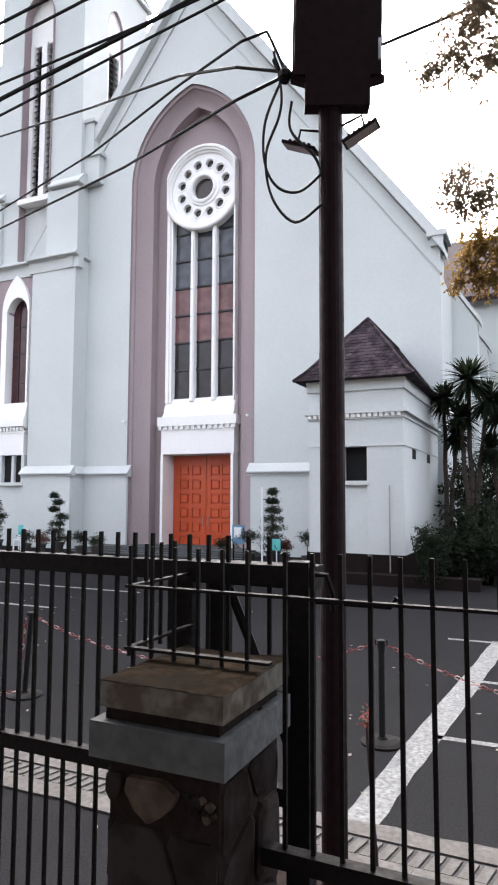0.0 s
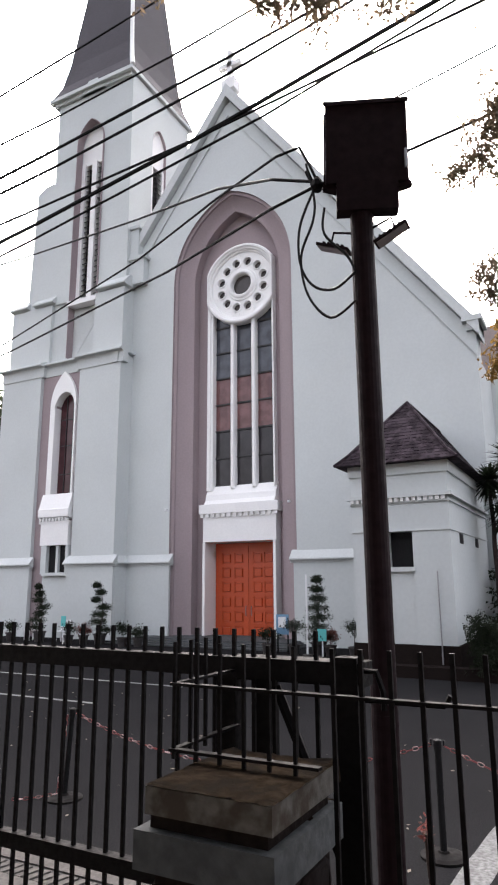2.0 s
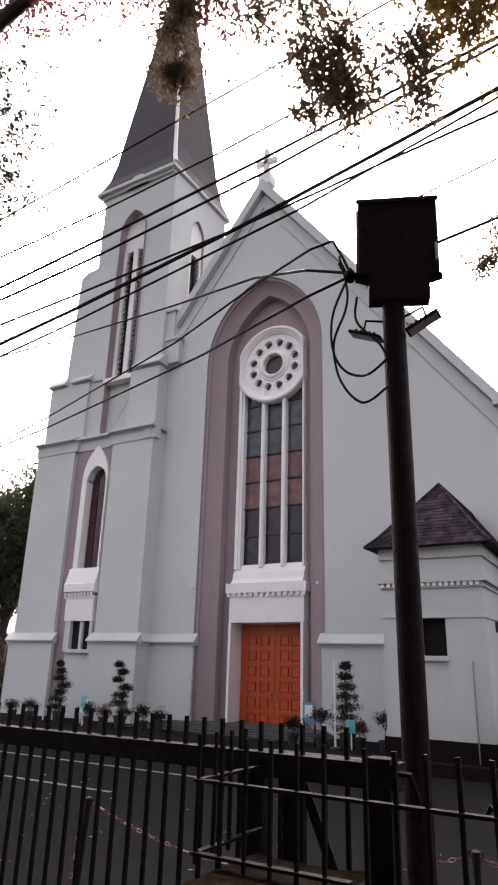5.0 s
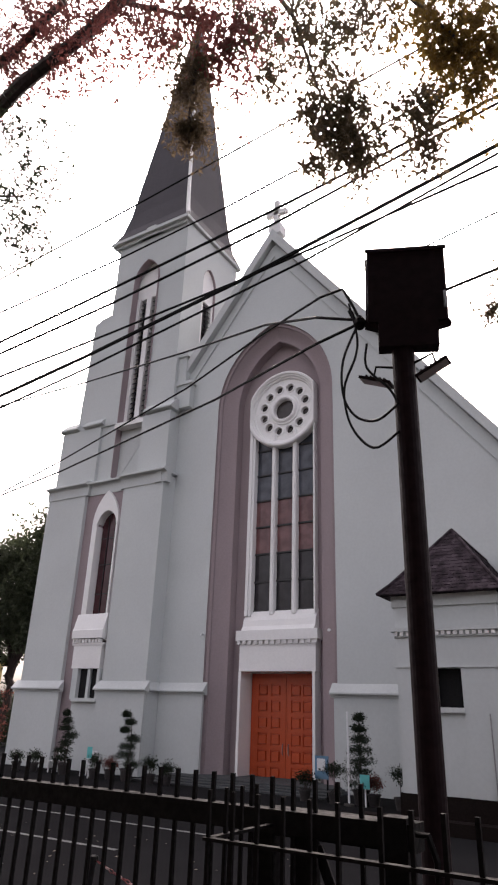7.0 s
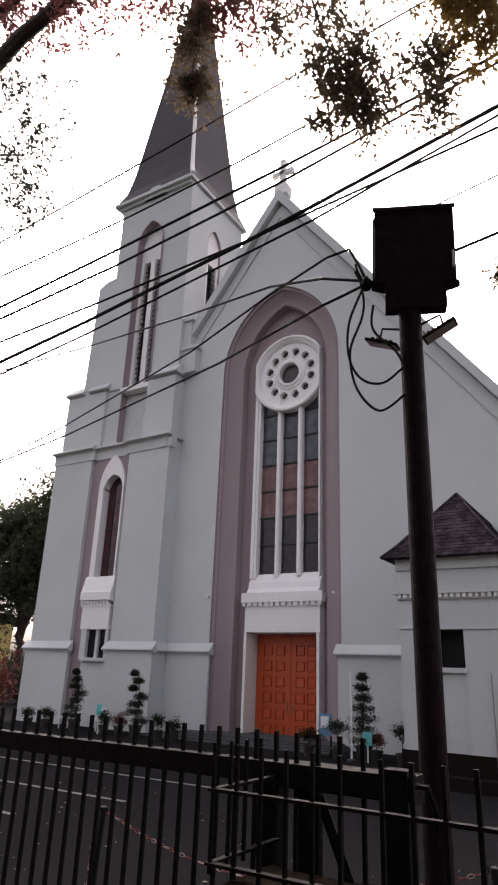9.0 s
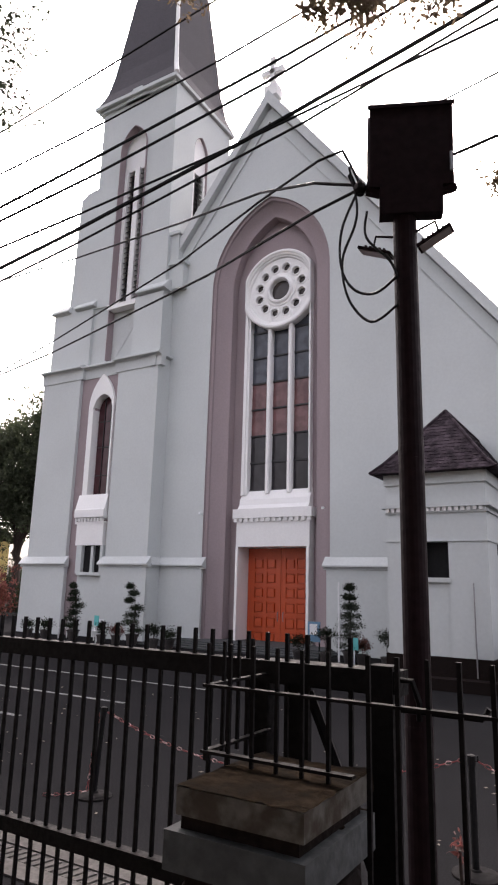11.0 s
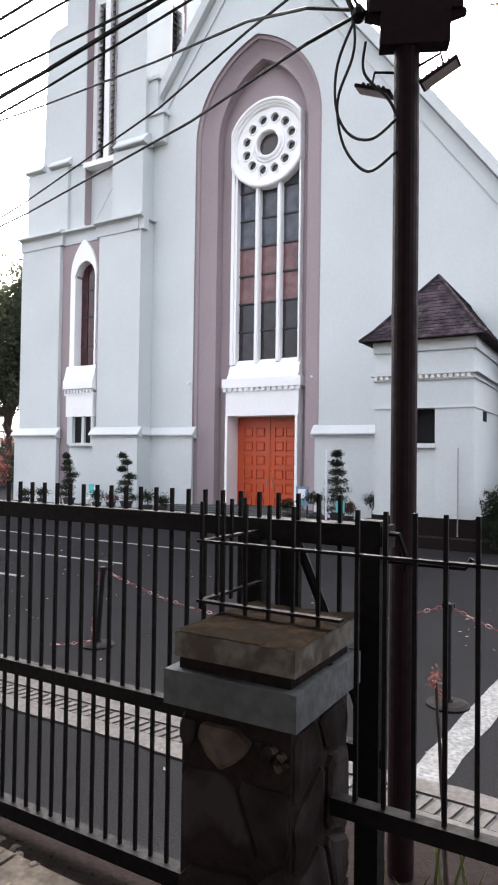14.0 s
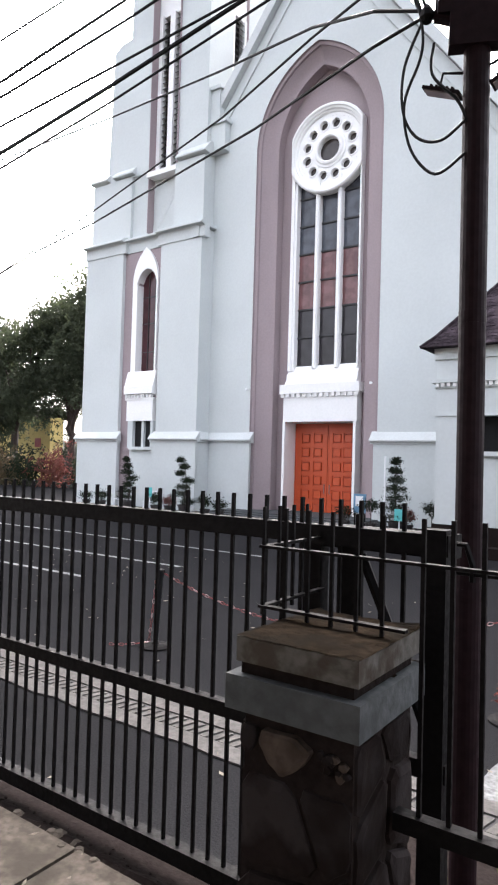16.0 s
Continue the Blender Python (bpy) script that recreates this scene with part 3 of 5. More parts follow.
def tower_lancet():
    y = T + 0.2
    bm = bmesh.new()
    c, h = -22.3, 0.82
    xs = arch_xs(c, h, 10)
    strips(bm, xs, lambda x: arch_top(x, -22.19, 0.62, 10.75, 0.75) if abs(x + 22.19) < 0.62 else 10.75, lambda x: arch_top(x, c, h, 10.85, 1.7), y - 0.14, y + 0.4)
    cuboid(bm, c - h, -22.81, y - 0.14, y + 0.4, 6.5, 10.76)
    cuboid(bm, -21.57, c + h, y - 0.14, y + 0.4, 6.5, 10.76)
    part("lancet_surround", bm, WHITE, church, "white pointed window surround")
    bm = bmesh.new()
    prism(bm, arch_outline(-22.19, 0.64, 10.75, 0.78, 6.5, 8), y + 0.3, y + 0.33)
    part("lancet_glass", bm, GLASS_RED, church, "dark red stained glass")
    for x in (-22.40, -21.97):
        bm = bmesh.new()
        cuboid(bm, x - 0.02, x + 0.02, y + 0.26, y + 0.31, 6.5, 11.4)
        part("lancet_bar", bm, LOUVRE, church, "dark leaded bar")
    for z in (7.5, 8.9, 10.2):
        bm = bmesh.new()
        cuboid(bm, -22.81, -21.57, y + 0.27, y + 0.305, z - 0.02, z + 0.02)
        part("lancet_bar", bm, LOUVRE, church, "dark leaded bar")
    rnd = random.Random(2)
    for k in range(14):
        bm = bmesh.new()
        x0, z0 = rnd.uniform(-21.93, -21.8), 6.7 + k * 0.3
        cuboid(bm, x0, x0 + rnd.uniform(0.08, 0.17), y + 0.285, y + 0.299, z0, z0 + rnd.uniform(0.12, 0.3))
        part("glass_piece", bm, (GLASS_PINK, GLASS_PALE, GLASS_RED)[k % 3], church)
    bm = bmesh.new()
    prism(bm, [(y, 6.5), (y - 0.16, 6.5), (y - 0.36, 5.8), (y - 0.4, 5.75), (y - 0.4, 5.4), (y, 5.3)], c - 0.95, c + 0.92, "x")
    part("lancet_sill", bm, WHITE, church, "white sloping sill")
    bm = bmesh.new()
    for i in range(9):
        cuboid(bm, c - 0.9 + i * 0.2, c - 0.8 + i * 0.2, y - 0.36, y - 0.2, 5.2, 5.36)
    cuboid(bm, c - 0.95, c + 0.92, y - 0.3, y, 5.1, 5.2)
    cuboid(bm, c - 0.85, c + 0.85, y - 0.27, y, 4.1, 5.12)
    part("lancet_apron", bm, WHITE, church, "white panel below the lancet")
    bm = bmesh.new()
    cuboid(bm, c - 0.75, c - 0.42, y - 0.26, y, 2.8, 4.1)
    cuboid(bm, c + 0.12, c + 0.27, y - 0.2, y, 2.85, 4.1)
    cuboid(bm, c + 0.75, c + 0.9, y - 0.26, y, 2.8, 4.1)
    cuboid(bm, c - 0.6, c + 0.9, y - 0.32, y, 2.72, 2.86)
    part("vent_frame", bm, WALL, church)
    bm = bmesh.new()
    cuboid(bm, c - 0.5, c + 0.8, y - 0.06, y - 0.004, 2.86, 4.1)
    part("vent_dark", bm, BLACK, church, "dark small window")
    bm = bmesh.new()
    cuboid(bm, c - 0.72, c + 0.85, y - 0.12, y, 0, 2.72)
    part("apron_wall", bm, WALL, church)
tower_lancet()

AX0, AX1, AY = -6.05, -3.4, 17.5
def annex():
    for box in ((AX0, -5.08, AY, F, 0, 5.5), (-4.4, AX1, AY, AY + 0.4, 0, 5.5), (-5.08, -4.4, AY, AY + 0.4, 3.68, 5.5), (-5.08, -4.4, AY + 0.06, AY + 0.4, 0, 2.6), (-3.8, AX1, AY + 0.4, F, 0, 5.5)):
        bm = bmesh.new()
        cuboid(bm, *box)
        part("annex_wall", bm, WALL, church)
    bm = bmesh.new()
    cuboid(bm, -5.07, -4.41, AY + 0.34, AY + 0.38, 2.6, 3.68)
    part("annex_window", bm, BLACK, church, "dark slit window")
    bm = bmesh.new()
    cuboid(bm, -5.12, -4.36, AY - 0.04, AY + 0.2, 2.6, 2.72)
    part("annex_sill", bm, TRIM, church)
    for y0 in (18.7, 21.2):
        bm = bmesh.new()
        cuboid(bm, AX1 - 0.01, AX1 + 0.006, y0, y0 + 0.55, 3.36, 3.64)
        part("annex_recess", bm, BLACK, church, "dark slit window")
    bm = bmesh.new()
    for z0, z1, d in ((4.56, 4.66, 0.12), (4.42, 4.46, 0.05), (3.66, 3.7, 0.03), (5.2, 5.5, 0.06)):
        cuboid(bm, AX0 - d, AX1 + d, AY - d, F, z0, z1)
    part("annex_string", bm, TRIM, church, "pale string course")
    bm = bmesh.new()
    cuboid(bm, 0, 0.09, AY - 0.09, AY, 4.46, 4.56)
    d = part("dentil", bm, WHITE, church)
    d.matrix_basis = pose(AX0, 0, 0)
    for i in range(1, 17):
        share("dentil", d.data, church, pose(AX0 + i * (AX1 - AX0) / 17, 0, 0))
    # hipped roof with flared eaves
    bm = bmesh.new()
    x0, x1, y0 = AX0 - 0.35, AX1 + 0.35, AY - 0.35
    xm = (x0 + x1) / 2
    lo = [bm.verts.new(p) for p in ((x0, F, 5.5), (x0, y0, 5.5), (x1, y0, 5.5), (x1, F, 5.5))]
    md = [bm.verts.new(p) for p in ((x0 + 0.3, F, 5.8), (x0 + 0.3, y0 + 0.3, 5.8), (x1 - 0.3, y0 + 0.3, 5.8), (x1 - 0.3, F, 5.8))]
    tp = [bm.verts.new(p) for p in ((xm - 0.02, F, 7.62), (xm - 0.02, 19.1, 7.62), (xm + 0.02, 19.1, 7.62), (xm + 0.02, F, 7.62))]
    for a, b in ((lo, md), (md, tp)):
        for k in range(3):
            bm.faces.new((a[k], a[k + 1], b[k + 1], b[k]))
    bm.faces.new(tp)
    bm.faces.new(lo[::-1])
    part("annex_roof", bm, ROOF, church, "dark shingled hipped roof")
    for sx in (x0, x1):
        bm = bmesh.new()
        s = 0.3 if sx == x0 else -0.3
        tube(bm, [(sx, y0, 5.52), (sx + s, y0 + 0.3, 5.82), (xm, 19.1, 7.64)], 0.05, sides=6)
        part("hip_cap", bm, ROOF, church)
    bm = bmesh.new()
    tube(bm, [(xm, 19.1, 7.64), (xm, F, 7.64)], 0.05, sides=6)
    part("ridge_cap", bm, ROOF, church)
    # shingle courses on the two faces that show
    rnd = random.Random(6)
    def course(a0, a1, b0, b1, rows, cols, k0):
        """Thin shingles between a lower and an upper edge."""
        bm = bmesh.new()
        a0, a1, b0, b1 = map(Vector, (a0, a1, b0, b1))
        n = (a1 - a0).cross(b0 - a0).normalized()
        if n.z < 0:
            n = -n
        for j in range(rows):
            f0, f1 = j / rows, (j + 1.25) / rows
            l0, r0, l1, r1 = a0.lerp(b0, f0), a1.lerp(b1, f0), a0.lerp(b0, min(f1, 1)), a1.lerp(b1, min(f1, 1))
            m = max(2, int(cols * (r0 - l0).length / (a1 - a0).length))
            off = 0.5 * (j % 2) / m
            for i in range(m):
                u0, u1 = max(0, i / m - off + 0.006), min(1, (i + 1) / m - off - 0.006)
                if u1 - u0 < 0.01:
                    continue
                lift = 0.016 + rnd.uniform(-0.004, 0.008)
                p = [l0.lerp(r0, u0) + n * lift, l0.lerp(r0, u1) + n * lift, l1.lerp(r1, u1) + n * 0.008, l1.lerp(r1, u0) + n * 0.008]
                q = [l0.lerp(r0, u0) + n * 0.004, l0.lerp(r0, u1) + n * 0.004]
                v = [bm.verts.new(w) for w in p + q]
                bm.faces.new(v[:4])
                bm.faces.new((v[0], v[1], v[5], v[4]))
        tagged(part("shingles", bm, ROOF, church, "weathered dark shingles"), kind="stuff")
    course((x0 + 0.3, y0 + 0.3, 5.8), (x1 - 0.3, y0 + 0.3, 5.8), (xm - 0.02, 19.1, 7.62), (xm + 0.02, 19.1, 7.62), 16, 16, 0)
    course((x1 - 0.3, y0 + 0.3, 5.8), (x1 - 0.3, F, 5.8), (xm + 0.02, 19.1, 7.62), (xm + 0.02, F, 7.62), 16, 34, 1)
    course((x0, y0, 5.5), (x1, y0, 5.5), (x0 + 0.3, y0 + 0.3, 5.8), (x1 - 0.3, y0 + 0.3, 5.8), 3, 18, 2)
    course((x1, y0, 5.5), (x1, F, 5.5), (x1 - 0.3, y0 + 0.3, 5.8), (x1 - 0.3, F, 5.8), 3, 36, 3)
annex()

def nave_side():
    for i in range(6):
        y = 27.5 + i * 5.2
        bm = bmesh.new()
        prism(bm, [(-3.3, 0), (-2.35, 0), (-2.35, 9.4), (-3.3, 10.9)], y, y + 0.9)
        part("nave_buttress", bm, WALL, church)
        bm = bmesh.new()
        prism(bm, [(-3.3, 11.2), (-2.2, 9.55), (-2.2, 9.3), (-3.3, 10.95)], y - 0.1, y + 1.0)
        part("weathering_cap", bm, TRIM, church, "pale sloped buttress cap")
        bm = bmesh.new()
        prism(bm, arch_outline(y + 3.0, 1.0, 8.6, 1.5, 3.4, 6), -3.31, -3.27, "x")
        part("nave_window", bm, GLASS_DARK, church, "dark pointed nave window")
nave_side()
def transept():
    bm = bmesh.new()
    cuboid(bm, -3.3, 8.0, 34.6, 45.4, 0, 12.5)
    part("transept_wall", bm, WALL, church)
    bm = bmesh.new()
    prism(bm, [(34.0, 12.4), (40, 17.6), (46, 12.4), (46, 12.1), (40, 17.2), (34.0, 12.1)], -6.0, 8.6, "x")
    part("transept_roof", bm, SHINGLE, church, "dark shingled transept roof")
transept()

# ---- gate and fences ----
G, RF = 2.05, 1.68
def picket(bm, x, y, z0, z1, w=0.008):
    cuboid(bm, x - w, x + w, y - w, y + w, z0, z1)
gate = thing("sliding_gate", "black painted iron sliding gate with square bars", "gate", at=(0, 0, 0))
def build_gate():
    for name, z0, z1, h in (("top_rail", 2.0, 2.065, 0.03), ("middle_rail", 1.315, 1.37, 0.022), ("bottom_rail", 0.69, 0.755, 0.03)):
        bm = bmesh.new()
        cuboid(bm, -9.0, -0.665, G - h, G + h, z0, z1)
        soften(bm, 0.004)
        part(name, bm, IRON, gate)
    bm = bmesh.new()
    picket(bm, 0, 0, 0.7, 2.155, 0.0062)
    first = part("picket", bm, IRON, gate)
    first.matrix_basis = pose(-0.817, G, 0)
    for i in range(1, 106):
        share("picket", first.data, gate, pose(-0.817 - i * 0.0757, G, 0))
    bm = bmesh.new()
    cuboid(bm, -0.745, -0.67, G - 0.035, G + 0.035, 0.62, 2.08)
    soften(bm, 0.005)
    part("end_post", bm, IRON, gate)
build_gate()

pillar = thing("gate_pillar", "squat stone gate pillar with mossy concrete cap slabs", "pillar")
def build_pillar():
    x0, x1, y0, y1 = -1.07, -0.68, 1.45, 1.88
    bm = bmesh.new()
    cuboid(bm, x0 + 0.045, x1 - 0.03, y0 + 0.035, y1 - 0.03, 0.6, 1.62)
    part("pillar_core", bm, MORTAR, pillar)
    for name, a, z0, z1, mat in (("lower_slab", 0.0, 1.622, 1.712, CONCRETE), ("neck", 0.03, 1.712, 1.748, MORTAR), ("upper_slab", 0.008, 1.748, 1.812, OLD_CONCRETE)):
        bm = bmesh.new()
        cuboid(bm, x0 + a + (0.02 if name == "upper_slab" else 0), x1 - a, y0 + a, y1 - a, z0, z1)
        soften(bm, 0.006, 2)
        part(name, bm, mat, pillar)
    # the broken rear end of the two cap slabs
    for z0, z1, a in ((1.752, 1.812, 0.0), (1.64, 1.714, 0.015)):
        bm = bmesh.new()
        v = cuboid(bm, -0.80, -0.692 - a * 0.5, 1.70, 1.90, z0, z1)
        for q in v:
            q.co += Vector([random.uniform(-0.008, 0.008) for _ in range(3)])
        soften(bm, 0.018, 2)
        part("rear_slab", bm, MOSS, pillar, "chipped rear end of the cap slab")
    bm = bmesh.new()
    n = 16
    grid = [[bm.verts.new((x0 + 0.027 + (x1 - x0 - 0.034) * i / n, y0 + 0.007 + (y1 - y0 - 0.014) * j / n, 1.8135 + max(0, 0.007 * noise.noise(Vector((i * 0.5, j * 0.5, 3)))) + (0.004 if 0 < i < n and 0 < j < n else random.uniform(-0.001, 0.003)))) for i in range(n + 1)] for j in range(n + 1)]
    for j in range(n):
        for i in range(n):
            bm.faces.new((grid[j][i], grid[j][i + 1], grid[j + 1][i + 1], grid[j + 1][i]))
    part("moss", bm, MOSS, pillar, "brown dried moss")
build_pillar()

cage = thing("spiked_rail", "thin black iron spike rail standing on the pillar", "fence")
def build_rail():
    bm = bmesh.new()
    cuboid(bm, -1.12, 3.0, RF - 0.012, RF + 0.012, 2.018, 2.026)
    cuboid(bm, -1.12, -0.66, RF - 0.012, RF + 0.012, 1.84, 1.848)
    cuboid(bm, -1.12, -1.10, RF, G, 2.018, 2.026)
    cuboid(bm, -1.12, -1.10, RF, G, 1.84, 1.848)
    part("flat_bar", bm, IRON, cage)
    bm = bmesh.new()
    cuboid(bm, -0.68, 3.0, RF - 0.02, RF + 0.02, 1.34, 1.385)
    part("bottom_rail", bm, IRON, cage)
    for x in (0.95, 2.97):
        bm = bmesh.new()
        cuboid(bm, x - 0.03, x + 0.03, RF - 0.03, RF + 0.03, 0.6, 2.1)
        part("rail_post", bm, IRON, cage)
    bm = bmesh.new()
    picket(bm, 0, 0, 1.36, 2.14, 0.0055)
    me = part("picket", bm, IRON, cage)
    me.matrix_basis = pose(-0.618, RF, 0)
    for i in range(1, 40):
        share("picket", me.data, cage, pose(-0.618 + i * 0.0763, RF, 0))
    bm = bmesh.new()
    picket(bm, 0, 0, 1.82, 2.14, 0.0048)
    s = part("short_picket", bm, IRON, cage)
    s.matrix_basis = pose(-1.11, RF, 0)
    for i in range(1, 6):
        share("short_picket", s.data, cage, pose(-1.11 + i * 0.0763, RF, 0))
    for i in range(1, 4):
        share("short_picket", s.data, cage, pose(-1.11, RF + i * 0.085, 0))
build_rail()

# ---- lamp pole ----
pole = thing("lamp_pole", "dark brown steel pole carrying a floodlight box", "lamp pole")
PX, PY = -0.862, 2.9
def build_pole():
    bm = bmesh.new()
    lathe(bm, [(0.057, 0.0), (0.057, 4.15)], (PX, PY, 0), 20)
    part("shaft", bm, POLE, pole)
    bm = bmesh.new()
    m = pose(PX + 0.045, PY - 0.02, 4.44, 0, 1, 22)
    cuboid(bm, -0.205, 0.205, -0.03, 0.05, -0.18, 0.27, m)
    cuboid(bm, -0.152, 0.152, -0.03, 0.05, -0.33, -0.18, m)
    soften(bm, 0.01)
    house = part("cabinet", bm, POLE, pole, "dark brown steel box")
    bm = bmesh.new()
    cuboid(bm, -0.215, 0.215, 0.05, 0.06, -0.16, 0.285, m)
    cuboid(bm, -0.215, 0.215, -0.04, -0.03, 0.262, 0.285, m)
    part("cabinet_lid", bm, POLE, house)
    bm = bmesh.new()
    tube(bm, [m @ Vector(p) for p in ((0.19, -0.05, -0.02), (0.19, -0.05, -0.12))], 0.008, sides=6)
    part("latch", bm, STEEL, house, "steel latch bar")
    for s in (-1, 1):
        bm = bmesh.new()
        a = Vector((PX + s * 0.05, PY, 3.93))
        w = pose(*(a + Vector((s * 0.1, 0, 0.035))), 0, -s * 24, 0)
        cuboid(bm, -0.09, 0.09, -0.045, 0.035, -0.004, 0.009, w)
        for k in range(5):
            cuboid(bm, -0.055 + k * 0.026, -0.045 + k * 0.026, -0.045, 0.035, 0.009, 0.018, w)
        soften(bm, 0.003)
        lamp = part("spotlight", bm, POLE, pole, "small flat spotlight on a bracket")
        bm = bmesh.new()
        tube(bm, [a + Vector((s * 0.0, 0, 0.1)), a + Vector((s * 0.1, 0, 0.13)), a + Vector((s * 0.12, 0, 0.05))], 0.007, sides=6)
        part("bracket", bm, IRON, lamp)
        bm = bmesh.new()
        cuboid(bm, -0.08, 0.08, -0.035, 0.025, -0.009, -0.004, w)
        part("lens", bm, GLASS_PALE, lamp, "pale flat lamp glass")
        bm = bmesh.new()
        cuboid(bm, -0.05, 0.05, -0.02, 0.02, -0.012, 0.012, m @ pose(s * 0.17, 0, -0.2, 0, -s * 18, 0))
        part("hinge_plate", bm, POLE, pole)
    for z in (2.9, 1.7):
        bm = bmesh.new()
        lathe(bm, [(0.0575, z), (0.0585, z + 0.01), (0.0585, z + 0.05), (0.0575, z + 0.06)], (PX, PY, 0), 20)
        part("joint_ring", bm, POLE, pole)
build_pole()

# ---- gate gear behind the pillar ----
def gate_gear():
    for x in (-1.19, -1.05):
        bm = bmesh.new()
        cuboid(bm, x - 0.035, x + 0.035, 2.12, 2.18, 0.62, 2.0)
        soften(bm, 0.004)
        part("guide_post", bm, IRON, gate)
    bm = bmesh.new()
    cuboid(bm, -1.17, -0.67, 2.085, 2.17, 1.985, 2.06)
    soften(bm, 0.004)
    part("guide_channel", bm, IRON, gate)
    bm = bmesh.new()
    tube(bm, [(-1.01, 2.15, 1.96), (-0.90, 2.15, 1.72), (-0.72, 2.15, 1.3)], 0.018, sides=6)
    part("brace", bm, IRON, gate)
    bm = bmesh.new()
    tube(bm, [(-0.68, G, 2.04), (-0.62, G, 2.04), (-0.6, G, 1.98), (-0.6, G, 1.93)], 0.01, sides=6)
    tube(bm, [(-0.66, G, 1.955), (-0.42, G, 1.955), (-0.40, G, 1.985)], 0.009, sides=6)
    part("latch", bm, IRON, gate)
gate_gear()

# ---- pillar stones ----
def stone_face(origin, u, v, normal, width, height, cols, rows, seed):
    rnd = random.Random(seed)
    pts = {}
    for j in range(rows + 1):
        for i in range(cols + 1):
            jx = rnd.uniform(-0.32, 0.32) / cols if 0 < i < cols else 0
            jz = rnd.uniform(-0.36, 0.36) / rows if 0 < j < rows else 0
            pts[i, j] = Vector((i / cols + jx + (0.25 / cols if j % 2 and 0 < i < cols else 0), j / rows + jz))
    for j in range(rows):
        for i in range(cols):
            cell = [pts[i, j], pts[i + 1, j], pts[i + 1, j + 1], pts[i, j + 1]]
            c = sum(cell, Vector((0, 0))) / 4
            ring = []
            for k in range(4):
                a, b = cell[k], cell[(k + 1) % 4]
                ring += [a.lerp(b, 0.14), a.lerp(b, 0.5) + (a.lerp(b, 0.5) - c) * rnd.uniform(-0.06, 0.04), a.lerp(b, 0.86)]
            bm = bmesh.new()
            loops = []
            proud = rnd.uniform(0.012, 0.026)
            for shrink, lift in ((0.93, 0.0), (0.9, proud * 0.7), (0.72, proud)):
                loops.append([bm.verts.new(origin + u * (c + (q - c) * shrink).x * width + v * (c + (q - c) * shrink).y * height + normal * (lift + rnd.uniform(-0.002, 0.002))) for q in ring])
            for a, b in zip(loops, loops[1:]):
                for k in range(12):
                    bm.faces.new((a[k], a[(k + 1) % 12], b[(k + 1) % 12], b[k]))
            bm.faces.new(loops[-1])
            part("stone", bm, STONE, pillar)
def heart_stone():
    """The pale worn stone under the cap, with small rubble beside it."""
    rnd = random.Random(31)
    def piece(outline, mat, proud, label=""):
        c = sum((Vector(p) for p in outline), Vector((0, 0))) / len(outline)
        fine = []
        for a, b in zip(outline, outline[1:] + outline[:1]):
            a, b = Vector(a), Vector(b)
            fine += [a.lerp(b, 0.12), a.lerp(b, 0.5) + (a.lerp(b, 0.5) - c) * rnd.uniform(-0.03, 0.08), a.lerp(b, 0.88)]
        bm = bmesh.new()
        loops = [[bm.verts.new((p.x, 1.487 - lift - rnd.uniform(0, 0.002), p.y)) for p in (c + (q - c) * f for q in fine)] for f, lift in ((1.0, 0.0), (0.96, proud * 0.8), (0.8, proud))]
        for a, b in zip(loops, loops[1:]):
            for k in range(len(a)):
                bm.faces.new((a[k], a[(k + 1) % len(a)], b[(k + 1) % len(a)], b[k]))
        bm.faces.new(loops[-1])
        part("stone", bm, mat, pillar, label)
    piece([(-0.965, 1.585), (-0.86, 1.588), (-0.815, 1.562), (-0.84, 1.52), (-0.90, 1.475), (-0.945, 1.505), (-0.975, 1.55)], PALE_STONE, 0.024, "paler brown worn stone")
    piece([(-1.03, 1.585), (-0.98, 1.585), (-0.985, 1.54), (-1.0, 1.515), (-1.032, 1.53)], STONE, 0.02)
    for k in range(9):
        x, z, r = -0.80 + rnd.uniform(0, 0.085), 1.53 + rnd.uniform(-0.03, 0.05), rnd.uniform(0.008, 0.018)
        piece([(x + r * math.cos(q) * rnd.uniform(0.7, 1.2), z + r * math.sin(q) * rnd.uniform(0.7, 1.2)) for q in (math.tau * i / 5 for i in range(5))], (STONE, PALE_STONE)[k % 3 == 0], 0.012)
PALE_STONE = material("pale_field_stone", (0.075, 0.058, 0.048), 0.95, shine=0.05, grain=0.4, scale=14, second=(0.035, 0.027, 0.022), stain_scale=12, bump=0.6)
heart_stone()
stone_face(Vector((-1.035, 1.487, 0.6)), Vector((1, 0, 0)), Vector((0, 0, 1)), Vector((0, -1, 0)), 0.33, 0.87, 2, 4, 3)
stone_face(Vector((-0.712, 1.487, 0.6)), Vector((0, 1, 0)), Vector((0, 0, 1)), Vector((1, 0, 0)), 0.36, 1.0, 2, 6, 5)
stone_face(Vector((-1.027, 1.85, 0.6)), Vector((0, -1, 0)), Vector((0, 0, 1)), Vector((-1, 0, 0)), 0.36, 1.0, 2, 6, 7)

